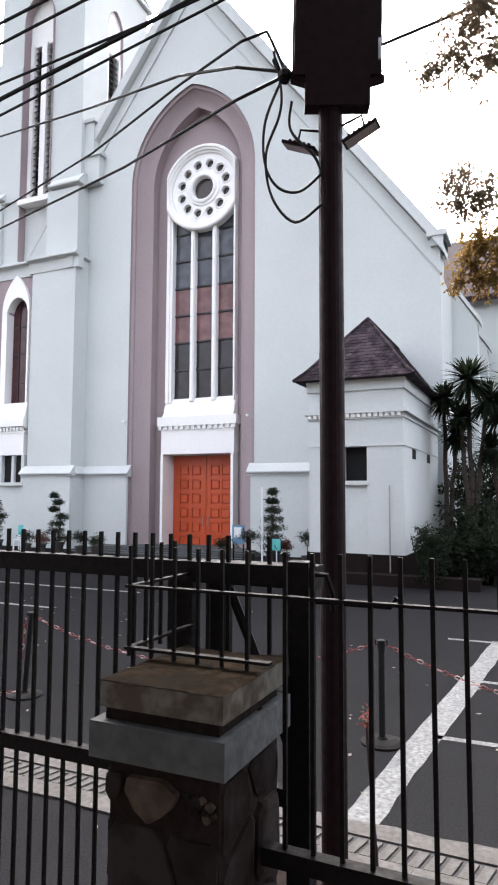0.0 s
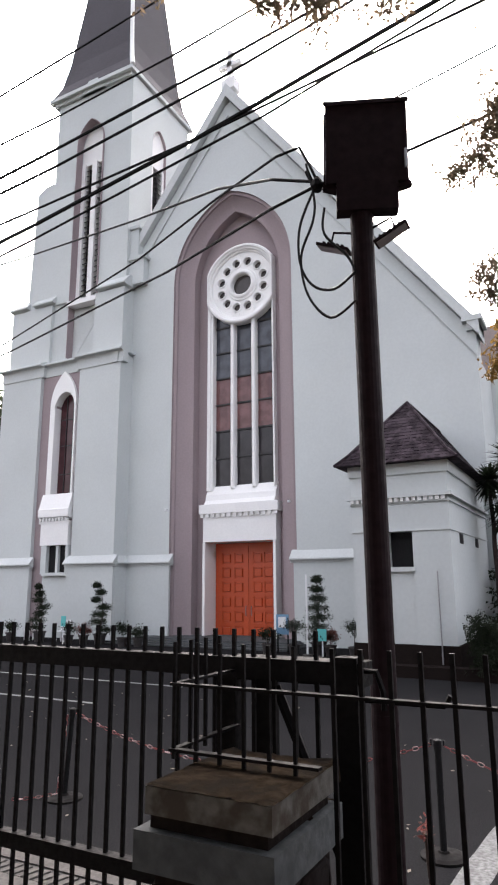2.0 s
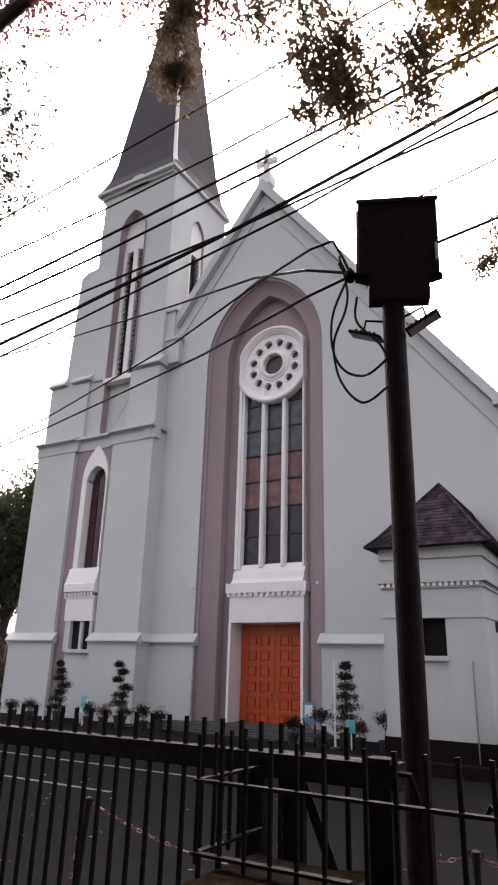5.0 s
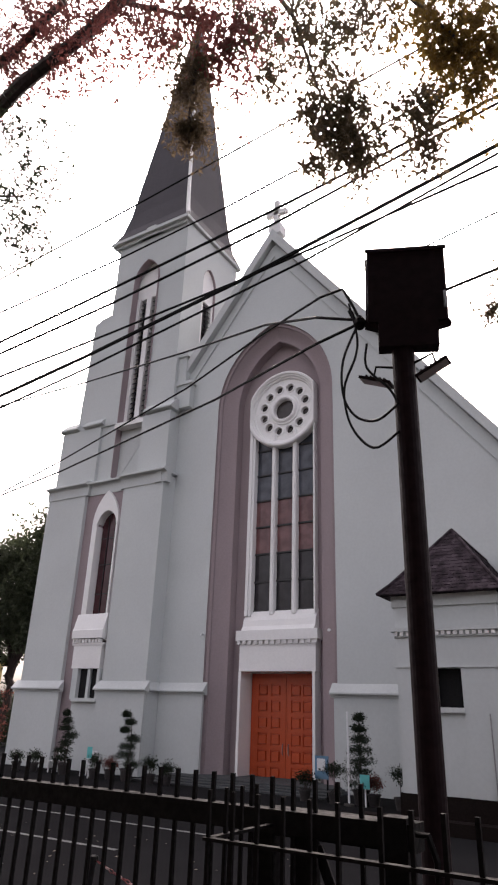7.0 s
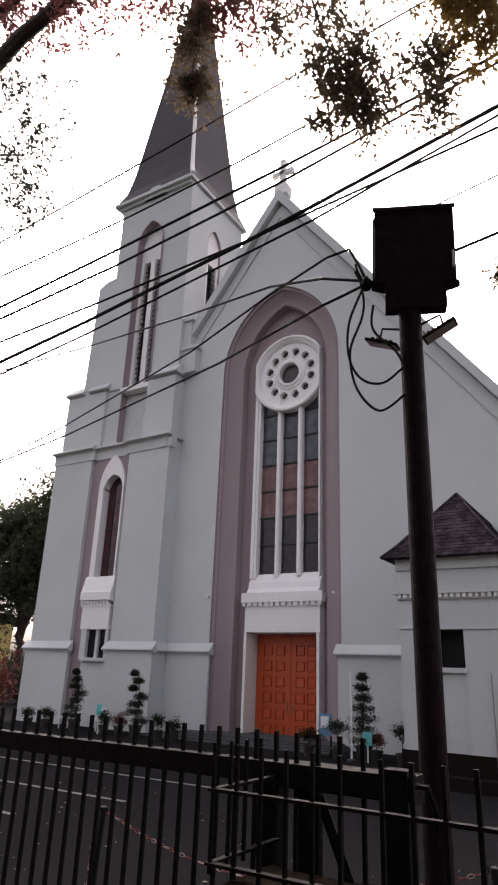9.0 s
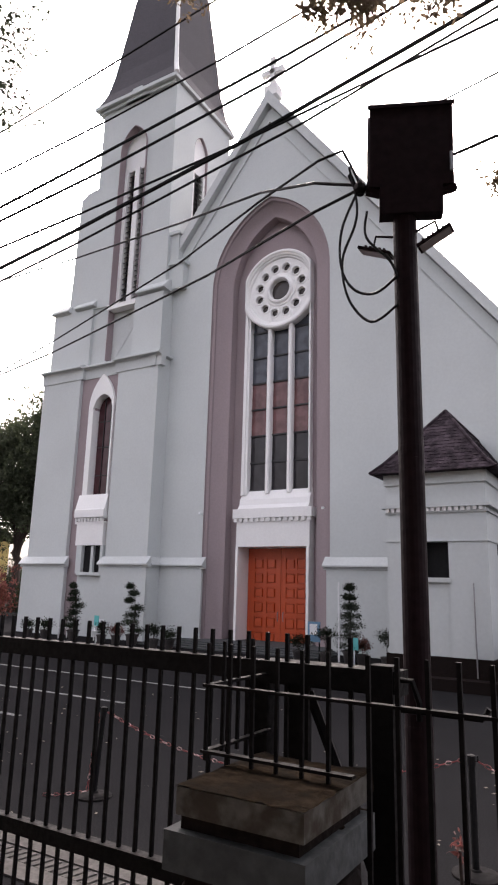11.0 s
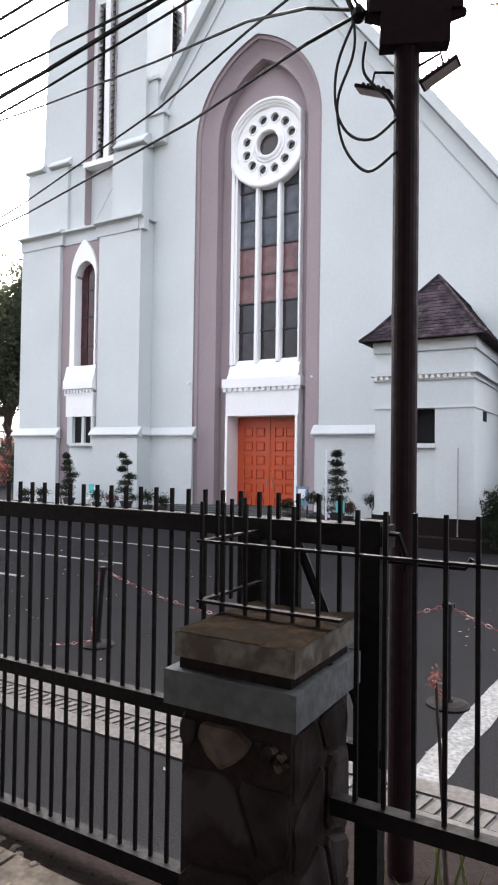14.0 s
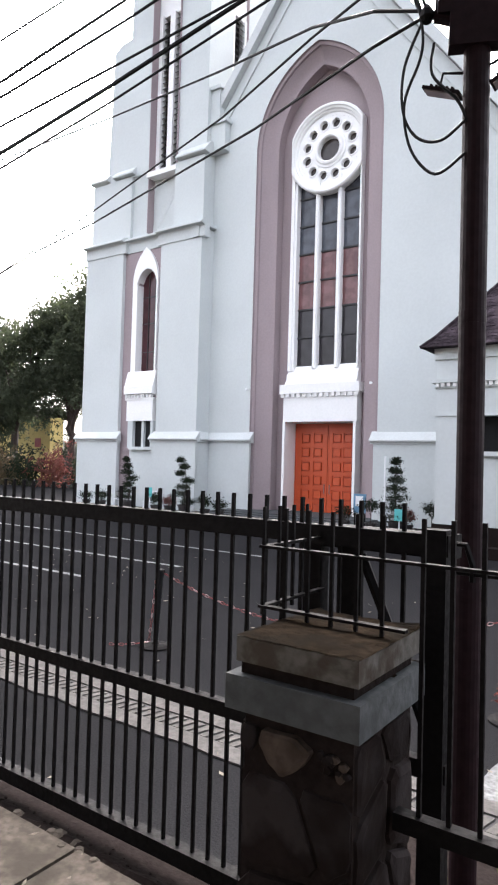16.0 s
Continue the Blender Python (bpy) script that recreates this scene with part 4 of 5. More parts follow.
# ---- drain, kerb, pavement slabs ----
def drain():
    d = thing("drain_channel", "pale concrete drain channel with slotted dark cover", "drain", kind="structure")
    bm = bmesh.new()
    for y0, y1 in ((4.10, 4.30), (4.54, 4.73)):
        n = 60
        rows = []
        for i in range(n + 1):
            x = -13 + i * 16 / n
            a, b = random.uniform(-0.025, 0.025), random.uniform(-0.025, 0.025)
            rows.append([bm.verts.new((x, y0 + (a if y0 < 4.2 else 0), 0.004)), bm.verts.new((x, y0 + (a if y0 < 4.2 else 0), 0.018)), bm.verts.new((x, y1 + (b if y1 > 4.5 else 0), 0.018)), bm.verts.new((x, y1 + (b if y1 > 4.5 else 0), 0.004))])
        for a, b in zip(rows, rows[1:]):
            for k in range(3):
                bm.faces.new((a[k], a[k + 1], b[k + 1], b[k]))
    part("edge_strip", bm, KERB, d)
    bm = bmesh.new()
    cuboid(bm, -13, 3, 4.302, 4.538, 0.002, 0.006)
    part("channel_bed", bm, BLACK, d)
    bm = bmesh.new()
    prism(bm, [(-0.036, 4.302), (0.03, 4.302), (0.075, 4.5), (0.009, 4.5)], 0.006, 0.02, "z")
    first = part("grate_bar", bm, KERB, d)
    first.matrix_basis = pose(-12.9, 0, 0)
    for i in range(1, 158):
        share("grate_bar", first.data, d, pose(-12.9 + i * 0.1, 0, 0))
drain()

def slabs():
    base = bpy.data.objects["pavement"]
    rnd = random.Random(4)
    for i in range(11):
        for j in range(3):
            x, y = -7.2 + i * 0.72 + 0.2 * (j % 2), 1.93 - (j + 1) * 0.62
            bm = bmesh.new()
            v = cuboid(bm, 0.008, 0.712, 0.008, 0.612, 0.0, 0.03 + rnd.uniform(-0.006, 0.006))
            for q in v[4:]:
                q.co.z += rnd.uniform(-0.006, 0.006)
            soften(bm, 0.008)
            ob = part("slab", bm, PAVING, base)
            ob.location = (x, y, 0.618)
    bm = bmesh.new()
    n = 60
    rows = []
    for i in range(n + 1):
        x = -9.0 + i * 9.6 / n
        e = 1.915 + rnd.uniform(-0.015, 0.02)
        rows.append([bm.verts.new((x, yy, z)) for yy, z in ((e, 0.632), (e + 0.03, 0.640 + rnd.uniform(-0.004, 0.006)), (2.0, 0.628), (2.25, 0.626))])
    for a, b in zip(rows, rows[1:]):
        for k in range(3):
            bm.faces.new((a[k], a[k + 1], b[k + 1], b[k]))
    tagged(part("soil_strip", bm, MORTAR), "dark soil strip below the sliding gate", "soil", kind="structure")
    bm = bmesh.new()
    for k in range(34):
        x, y, r = rnd.uniform(-5.0, -0.9), 1.93 + rnd.gauss(0, 0.012), rnd.uniform(0.012, 0.034)
        lathe(bm, [(r * 0.9, 0), (r * rnd.uniform(0.9, 1.1), r * 0.35), (r * 0.55, r * 0.75)], (x, y, 0.628), 6)
    tagged(part("rubble", bm, PAVING), "crumbled concrete lumps along the pavement edge", "rubble", kind="stuff")
    bm = bmesh.new()
    for k in range(260):
        x, y = rnd.uniform(-5.5, 0.5), rnd.gauss(1.98, 0.03)
        r = rnd.uniform(0.003, 0.009)
        lathe(bm, [(r, 0), (r * 1.1, r * 0.5), (r * 0.4, r)], (x, y, 0.63), 5)
    tagged(part("gravel", bm, MORTAR), "dark crumbled soil and grit along the gate foot", "gravel", kind="stuff")
slabs()

# ---- foliage ----
def leaves(name, blobs, size, mat, parent=None, seed=0, flat=0.0, label="", twig=0.0):
    """Many small pointed leaves scattered in uneven clumps: blobs are (x, y, z, radius, count)."""
    rnd = np.random.RandomState(seed)
    verts, faces = [], []
    for x, y, z, r, n in blobs:
        twigs = rnd.normal(0, 0.55, (max(n // 9, 1), 3)) * r
        if flat:
            twigs[:, 2] *= flat
        pick = rnd.randint(0, len(twigs), n)
        if twig:
            for q in twigs[::3]:
                a, e = np.array((x, y, z + r * 0.25)), q + np.array((x, y, z))
                mid = (a + e) / 2 + rnd.normal(0, 0.12, 3) * r
                base = len(verts)
                for p, w in ((a, twig), (mid, twig * 0.8), (e, twig * 0.4)):
                    verts += [p + (w, 0, 0), p + (-w * 0.5, 0, w * 0.87), p + (-w * 0.5, 0, -w * 0.87)]
                for s0 in (0, 3):
                    for k in range(3):
                        faces.append((base + s0 + k, base + s0 + (k + 1) % 3, base + s0 + 3 + (k + 1) % 3, base + s0 + 3 + k))
        d = rnd.normal(0, 1, (n, 3)) + (0, 0, -0.35)
        d /= np.linalg.norm(d, axis=1)[:, None]
        c = twigs[pick] + d * size * (2.0 if flat else 1.0) * rnd.uniform(0.35, 1.0, (n, 1)) + rnd.normal(0, 0.35, (n, 3)) * size + np.array((x, y, z))
        s = np.cross(d, rnd.normal(0, 1, (n, 3)))
        s /= np.linalg.norm(s, axis=1)[:, None]
        up = np.cross(d, s)
        ln = size * rnd.uniform(0.6, 1.35, (n, 1))
        w = ln * 0.21
        base = len(verts)
        for k in range(n):
            a = c[k] - d[k] * ln[k] / 2
            m = c[k] + up[k] * ln[k] * 0.06
            verts += [a, m + s[k] * w[k], c[k] + d[k] * ln[k] / 2, m - s[k] * w[k]]
        faces += [(base + 4 * k, base + 4 * k + 1, base + 4 * k + 2, base + 4 * k + 3) for k in range(n)]
    me = bpy.data.meshes.new(name)
    me.from_pydata([tuple(v) for v in verts], [], faces)
    me.materials.append(mat)
    ob = new(name, me)
    ob.parent = parent
    if label:
        tagged(ob, label)
    return ob

def limbs(name, paths, parent, mat=BARK):
    for pts, r0, r1 in paths:
        fine = []
        for a, b in zip(pts, pts[1:]):
            for i in range(4):
                p = Vector(a).lerp(Vector(b), i / 4)
                fine.append(p + Vector([random.uniform(-1, 1) * r0 * 0.35 for _ in range(3)]))
        fine.append(Vector(pts[-1]))
        bm = bmesh.new()
        tube(bm, fine, r0, r1, 8)
        part(name, bm, mat, parent)

def street_trees():
    t = thing("street_tree", "tall street tree with rusty backlit leaves overhanging the gate", "tree")
    limbs("trunk", [([(-6.6, 0.9, 0.6), (-6.65, 1.0, 4.0), (-6.5, 1.4, 6.5)], 0.24, 0.16)], t)
    limbs("limb", [([(-6.5, 1.4, 6.5), (-6.75, 3.0, 8.9), (-6.42, 3.6, 9.78), (-4.36, 3.6, 10.48), (-2.6, 3.6, 10.1)], 0.13, 0.06),
                   ([(-6.5, 1.4, 6.4), (-7.0, 3.0, 9.8), (-6.73, 3.6, 10.92), (-5.45, 3.6, 11.31)], 0.10, 0.05),
                   ([(-4.36, 3.6, 10.48), (-3.05, 3.6, 9.2), (-3.03, 3.6, 7.4)], 0.035, 0.01),
                   ([(-2.6, 3.6, 10.1), (-1.9, 3.6, 8.4), (-1.5, 3.6, 6.6)], 0.03, 0.008),
                   ([(-2.6, 3.6, 10.1), (-1.2, 3.6, 8.6), (-0.5, 3.5, 7.0)], 0.035, 0.01),
                   ([(-6.5, 1.4, 6.3), (-6.2, 2.8, 7.6), (-5.3, 3.5, 7.7)], 0.05, 0.012),
                   ([(-6.5, 1.4, 6.3), (-4.0, 0.6, 8.2), (-1.5, 0.2, 9.0)], 0.10, 0.03)], t)
    leaves("crown", [(-6.06, 3.6, 11.0, 0.9, 1008), (-5.4, 3.6, 10.9, 0.8, 756), (-4.52, 3.6, 10.3, 0.6, 684), (-6.6, 3.6, 10.6, 0.6, 468),
                     (-3.1, 3.6, 9.3, 0.4, 576), (-2.4, 3.6, 9.0, 0.5, 540), (-3.9, 3.6, 9.8, 0.5, 432)], 0.08, LEAF_RUST, t, 1, twig=0.006)
    leaves("crown", [(-3.05, 3.6, 8.25, 0.28, 756), (-3.03, 3.6, 7.6, 0.24, 684), (-2.23, 3.6, 8.6, 0.4, 540), (-1.6, 3.6, 7.6, 0.3, 540),
                     (-1.54, 3.6, 6.95, 0.32, 756), (-1.36, 3.6, 6.4, 0.26, 594), (-0.85, 3.6, 6.4, 0.25, 468), (-1.3, 3.6, 8.2, 0.4, 468), (-0.5, 3.6, 7.9, 0.35, 432)], 0.058, LEAF, t, 2, twig=0.006)
    leaves("crown", [(-0.57, 3.6, 7.1, 0.32, 756), (-0.3, 3.6, 6.8, 0.25, 504)], 0.058, LEAF_OCHRE, t, 3, label="ochre leaves", twig=0.006)
    leaves("crown", [(-5.6, 3.6, 8.3, 0.5, 468), (-5.2, 3.6, 7.2, 0.42, 360), (-5.6, 3.6, 7.5, 0.5, 432), (-5.9, 3.6, 9.2, 0.5, 432)], 0.058, LEAF_DARK, t, 4, twig=0.006)
    # unseen crown above and behind the camera, thickened to shade gate and pillar
    leaves("crown", [(-5.6, -2.2, 8.5, 1.0, 2340), (-1.5, -1.2, 8.0, 1.5, 3900), (1.5, -0.9, 8.0, 1.5, 3900), (-3, -3.4, 7.5, 1.9, 3900), (1, -3, 7.5, 2.0, 3900), (-0.5, -0.7, 9.5, 1.3, 3120), (4.5, 0, 8, 2, 3900), (3.5, -3.5, 7.5, 2, 3900), (-8, -1, 8, 2, 3900), (-6, -4, 7.5, 2, 3900), (-1, -6, 7.5, 2.2, 3900), (3, -6.5, 7.5, 2.2, 3900), (-5, -7, 7.5, 2.2, 3900)], 0.34, LEAF_DARK, t, 5)
    leaves("crown", [(-6.05, 3.6, 11.07, 0.57, 1200), (-5.09, 3.6, 10.08, 0.34, 560), (-4.13, 3.6, 9.92, 0.46, 720), (-3.55, 3.6, 9.22, 0.29, 480), (-6.37, 3.6, 10.48, 0.46, 720), (-2.85, 3.6, 9.00, 0.40, 800), (-2.67, 3.6, 8.37, 0.29, 720), (-2.42, 3.6, 8.52, 0.34, 720)], 0.062, LEAF_RUST, t, 11, twig=0.005)
    leaves("crown", [(-3.02, 3.6, 7.56, 0.16, 560), (-3.13, 3.6, 8.09, 0.18, 560), (-3.02, 3.6, 8.43, 0.18, 560), (-2.14, 3.6, 7.71, 0.18, 400), (-1.92, 3.6, 8.16, 0.34, 720), (-1.52, 3.6, 7.96, 0.34, 720), (-1.20, 3.6, 7.95, 0.34, 560), (-1.49, 3.6, 6.66, 0.23, 720), (-1.38, 3.6, 6.98, 0.23, 640), (-1.69, 3.6, 7.03, 0.23, 560), (-1.30, 3.6, 6.44, 0.17, 400), (-1.69, 3.6, 6.40, 0.11, 240), (-0.89, 3.6, 6.62, 0.17, 400), (-0.80, 3.6, 6.12, 0.14, 280), (-0.96, 3.6, 7.77, 0.29, 400)], 0.055, LEAF, t, 12, twig=0.005)
    leaves("crown", [(-0.66, 3.6, 7.41, 0.34, 720), (-0.47, 3.6, 7.03, 0.32, 800), (-0.34, 3.6, 6.70, 0.29, 640), (-0.29, 3.6, 7.21, 0.34, 560), (-0.61, 3.6, 6.93, 0.17, 400), (-0.44, 3.6, 6.48, 0.17, 320)], 0.055, LEAF_OCHRE, t, 13, label="ochre leaves", twig=0.005)
    leaves("crown", [(-6.17, 3.6, 9.30, 0.34, 400), (-5.54, 3.6, 8.49, 0.34, 360), (-5.70, 3.6, 7.94, 0.34, 360), (-5.21, 3.6, 7.88, 0.23, 200), (-5.32, 3.6, 7.20, 0.29, 240)], 0.05, LEAF_DARK, t, 14, twig=0.005)
    u = thing("street_tree", "young tree with olive leaves leaning over the car park", "tree")
    limbs("trunk", [([(3.4, 6.0, 0.0), (3.3, 5.8, 3.0), (2.6, 5.6, 4.6)], 0.12, 0.07)], u)
    limbs("limb", [([(2.6, 5.6, 4.6), (0.9, 5.4, 4.6), (-0.15, 5.4, 4.05)], 0.05, 0.012), ([(2.6, 5.6, 4.6), (1.0, 5.4, 5.8), (-0.3, 5.4, 6.0)], 0.05, 0.012), ([(1.0, 5.4, 5.2), (-0.2, 5.4, 4.75)], 0.02, 0.006)], u)
    leaves("crown", [(-0.36, 5.4, 6.3, 0.24, 504), (-0.52, 5.4, 5.85, 0.15, 244), (-0.25, 5.4, 5.9, 0.2, 306), (0.3, 5.4, 6.1, 0.5, 765), (-0.32, 5.4, 4.72, 0.13, 260), (0.2, 5.4, 4.8, 0.3, 459)], 0.05, LEAF, u, 6, twig=0.006)
    leaves("crown", [(-0.4, 5.4, 4.25, 0.13, 504), (-0.3, 5.4, 4.02, 0.12, 397), (-0.15, 5.4, 4.3, 0.15, 504), (0.3, 5.5, 4.3, 0.35, 612)], 0.045, LEAF_OCHRE, u, 7, label="ochre leaves", twig=0.005)
    leaves("crown", [(-0.77, 5.4, 5.84, 0.14, 240), (-0.63, 5.4, 5.90, 0.14, 280), (-0.48, 5.4, 6.17, 0.16, 360), (-0.36, 5.4, 6.38, 0.17, 400), (-0.36, 5.4, 5.82, 0.17, 360), (-0.67, 5.4, 4.82, 0.09, 160), (-0.53, 5.4, 4.87, 0.11, 240), (-0.41, 5.4, 4.70, 0.14, 280), (-0.54, 5.4, 4.63, 0.10, 200)], 0.05, LEAF, u, 16, twig=0.005)
    leaves("crown", [(-0.58, 5.4, 3.99, 0.07, 160), (-0.49, 5.4, 4.14, 0.10, 280), (-0.40, 5.4, 4.32, 0.14, 320), (-0.39, 5.4, 3.99, 0.10, 280)], 0.045, LEAF_OCHRE, u, 17, label="ochre leaves", twig=0.005)
LEAF_OCHRE = material("ochre_leaf", (0.09, 0.062, 0.018), 0.6, shine=0.15, grain=0.3, scale=3, random_tint=0.6, island=True, through_light=(0.32, 0.19, 0.05))
street_trees()

def far_trees():
    for n, (x, y, h, s) in enumerate(((-49.5, 35, 14.6, 1.0), (-44.5, 37, 15.5, 1.0), (-39.5, 36, 15.8, 1.1), (-56, 36, 14, 1.1))):
        t = thing("background_tree", "large dark green tree behind the church yard", "tree", "trees behind the church")
        rnd = random.Random(n + 20)
        limbs("trunk", [([(x, y, 0), (x + 0.2, y, 3.5), (x - 0.2, y, 6)], 0.4, 0.25)], t)
        ends = [(x + rnd.uniform(-3.5, 3.5) * s, y + rnd.uniform(-1.5, 1.5), h * rnd.uniform(0.55, 0.9)) for _ in range(6)]
        limbs("limb", [([(x, y, 4.2), ((x + e[0]) / 2 + 0.3, y, (4.2 + e[2]) / 2 + 0.6), e], 0.2, 0.05) for e in ends], t)
        blobs = [(x + rnd.uniform(-3.6, 3.6) * s, y + rnd.uniform(-2, 2), h * rnd.uniform(0.36, 0.97), 1.4 * s, 1100) for _ in range(24)]
        leaves("crown", blobs, 0.34, LEAF_FAR, t, 30 + n)
    for n, (x, y, z, mat) in enumerate(((-47.5, 31, 1.4, LEAF_DARK), (-44.6, 31, 1.6, LEAF), (-42.3, 31, 1.9, LEAF_DARK), (-40.3, 32, 1.7, LEAF_RUST), (-51, 31, 1.6, LEAF_DARK), (-37.5, 33, 1.5, LEAF_DARK), (-46, 40, 3.2, LEAF_DARK), (-36.2, 33, 2.0, LEAF_DARK), (-48.5, 33, 2.4, LEAF_DARK), (-42, 40, 3.4, LEAF_DARK), (-49.5, 41, 3.0, LEAF_DARK), (-38.5, 40, 3.0, LEAF_DARK))):
        b = thing("shrub", ("rusty red" if mat is LEAF_RUST else "dark green") + " garden shrub beside the car park", "shrub", "shrubs by the house")
        limbs("stem", [([(x, y, 0), (x, y, z)], 0.08, 0.03)], b)
        leaves("foliage", [(x, y, z, 1.2, 900), (x + 0.6, y, z * 0.6, 0.9, 500), (x - 0.7, y, z * 0.5, 0.9, 500)], 0.26, mat, b, 50 + n)
LEAF_FAR = material("far_leaf", (0.07, 0.082, 0.055), 0.7, shine=0.1, grain=0.3, scale=2, random_tint=0.6, island=True, through_light=(0.07, 0.085, 0.045))
far_trees()

def house():
    h = thing("house", "small yellow plaster house with a brown roof", "house")
    bm = bmesh.new()
    cuboid(bm, -66, -53.6, 42, 43.6, 0, 6.2)
    part("wall", bm, YELLOW, h)
    bm = bmesh.new()
    prism(bm, [(41.4, 6.0), (42.8, 7.0), (44.2, 6.0), (44.2, 6.2), (42.8, 7.25), (41.4, 6.25)], -66.5, -53.2, "x")
    part("roof", bm, SHINGLE, h, "brown shingled roof")
    bm = bmesh.new()
    cuboid(bm, -55.9, -55.0, 41.94, 42.0, 3.2, 4.1)
    part("sign_board", bm, RED, h, "small red board")
    w = thing("boundary_wall", "long grey plaster wall closing the yard", "wall", kind="structure")
    bm = bmesh.new()
    cuboid(bm, -80, -28, 60, 60.4, 0, 3)
    cuboid(bm, -1.6, 14, 26.0, 26.4, 0, 2.6)
    cuboid(bm, 14, 14.4, 3, 26.4, 0, 2.6)
    part("wall", bm, KERB, w)
    # unseen wall added behind the camera to keep low sky off the foreground
    f = thing("sky_blocker", "unseen plain dark wall behind the camera blocking low sky", "building", kind="structure")
    bm = bmesh.new()
    cuboid(bm, -45, 45, -13, -12, 0.6, 9)
    part("wall", bm, SKY_BLOCKER, f)
SKY_BLOCKER = material("sky_blocker_plaster", (0.16, 0.15, 0.14), 0.9, grain=0.2, scale=6, stain=0.4, stain_scale=0.4)
house()

# ---- dracaenas, hedge and potted plants ----
def rosette(parent, c, radius, n, seed):
    rnd = random.Random(seed)
    bm = bmesh.new()
    for k in range(n):
        az, el = rnd.uniform(0, math.tau), rnd.uniform(-0.9, 1.3)
        d = Vector((math.cos(az) * math.cos(el), math.sin(az) * math.cos(el), math.sin(el)))
        s = d.cross(Vector((0, 0, 1))).normalized() * 0.05
        ln = radius * rnd.uniform(0.75, 1.1)
        a = Vector(c)
        prev = None
        for i, q in enumerate((0.05, 0.4, 0.75, 1.0)):
            p = a + d * ln * q - Vector((0, 0, 0.22 * ln * q * q))
            w = s * (1.0, 0.95, 0.6, 0.05)[i]
            row = (bm.verts.new(p + w), bm.verts.new(p - w))
            if prev:
                bm.faces.new((prev[0], prev[1], row[1], row[0]))
            prev = row
    me = bpy.data.meshes.new("leaf_head")
    bm.to_mesh(me)
    bm.free()
    me.materials.append(LEAF_DARK)
    ob = new("leaf_head", me)
    ob.parent = parent
    return ob
def dracaenas():
    for x, y, heads in ((-2.1, 21.4, ((0, 0, 6.0, 1.0), (0.55, 0.1, 5.3, 0.9), (-0.3, 0, 4.8, 0.8))), (-2.9, 21.8, ((0, 0, 5.5, 0.75), (0.35, 0, 4.3, 0.7))), (-1.2, 21.6, ((0, 0, 4.9, 0.9), (0.4, 0, 5.8, 0.9), (-0.3, 0, 3.8, 0.8)))):
        d = thing("dracaena", "tall bare-stemmed dracaena with spiky dark leaf heads", "plant", "dracaenas by the annex")
        for i, (dx, dy, z, r) in enumerate(heads):
            limbs("stem", [([(x, y, 0), (x + dx * 0.4, y, z * 0.5), (x + dx, y + dy, z)], 0.09, 0.06)], d)
            rosette(d, (x + dx, y + dy, z), r, 220, int(x * 100 + i))
    s = thing("shrub", "clipped round dark green shrub beside the annex corner", "shrub")
    limbs("stem", [([(-2.7, 17.0, 0), (-2.7, 17.0, 0.7)], 0.05, 0.03)], s)
    leaves("foliage", [(-2.7 + random.uniform(-0.14, 0.14), 17.0 + random.uniform(-0.12, 0.12), 0.4 + k * 0.1, 0.27, 700) for k in range(10)], 0.065, LEAF_DARK, s, 70)
    for n, (x, y, z) in enumerate(((-2.1, 18.9, 0.9), (-1.3, 18.6, 1.0), (-0.5, 18.8, 1.1), (-1.8, 19.9, 1.5), (-0.9, 20.2, 1.7), (0.2, 20, 1.6), (-1.4, 22.5, 2.6), (-0.2, 22.5, 2.8), (1.2, 21, 2.2), (-2.4, 22.8, 2.2), (-2.3, 24.0, 3.0), (-1.0, 24.2, 3.4), (0.4, 24.2, 3.4))):
        s = thing("shrub", "loose dark green shrub in the shaded bed", "shrub", "shaded shrubs")
        limbs("stem", [([(x, y, 0), (x, y, z)], 0.05, 0.02)], s)
        leaves("foliage", [(x, y, z, 0.7, 1300), (x + 0.2, y, z * 0.5, 0.7, 1000), (x - 0.3, y, z * 0.3, 0.5, 700)], 0.14, LEAF_DARK, s, 80 + n)
dracaenas()

def pot(parent, x, y, z, r, h):
    bm = bmesh.new()
    lathe(bm, [(r * 0.7, 0), (r * 0.95, h * 0.85), (r * 1.08, h * 0.87), (r * 1.08, h), (r * 0.9, h), (r * 0.88, h * 0.9)], (x, y, z), 16)
    part("pot", bm, POT, parent, "dark plastic pot")
POT = material("dark_pot", (0.03, 0.026, 0.026), 0.6, grain=0.2, scale=20)
def topiary(x, y, h, seed, loose=False):
    t = thing("potted_topiary", "tiered dark cypress topiary in a dark pot by the church wall", "potted plant", "potted topiaries")
    pot(t, x, y, 0.0, 0.26, 0.42)
    limbs("stem", [([(x, y, 0.35), (x + (0.1 if loose else 0), y, h * 0.5), (x, y, h)], 0.03, 0.012)], t)
    rnd = random.Random(seed)
    for k in range(7):
        f = k / 6
        z = 0.6 + f * (h - 0.65)
        r = (0.52 - 0.36 * f) * (rnd.uniform(0.55, 0.95) if loose else rnd.uniform(0.9, 1.08))
        dx = rnd.uniform(-0.26, 0.26) if loose else rnd.uniform(-0.05, 0.05)
        blobs = [(x + dx + r * 0.62 * math.cos(q), y + r * 0.62 * math.sin(q), z, r * 0.42, 130) for q in (math.tau * i / 6 for i in range(6))] + [(x + dx, y, z + 0.03, r * 0.5, 160)]
        leaves("foliage_tier", blobs, 0.06, LEAF_DARK, t, seed * 10 + k, flat=0.6)
topiary(-17.85, 20.9, 2.35, 1, True)
topiary(-8.55, 20.9, 2.5, 2)
topiary(-5.75, 20.9, 2.05, 3)
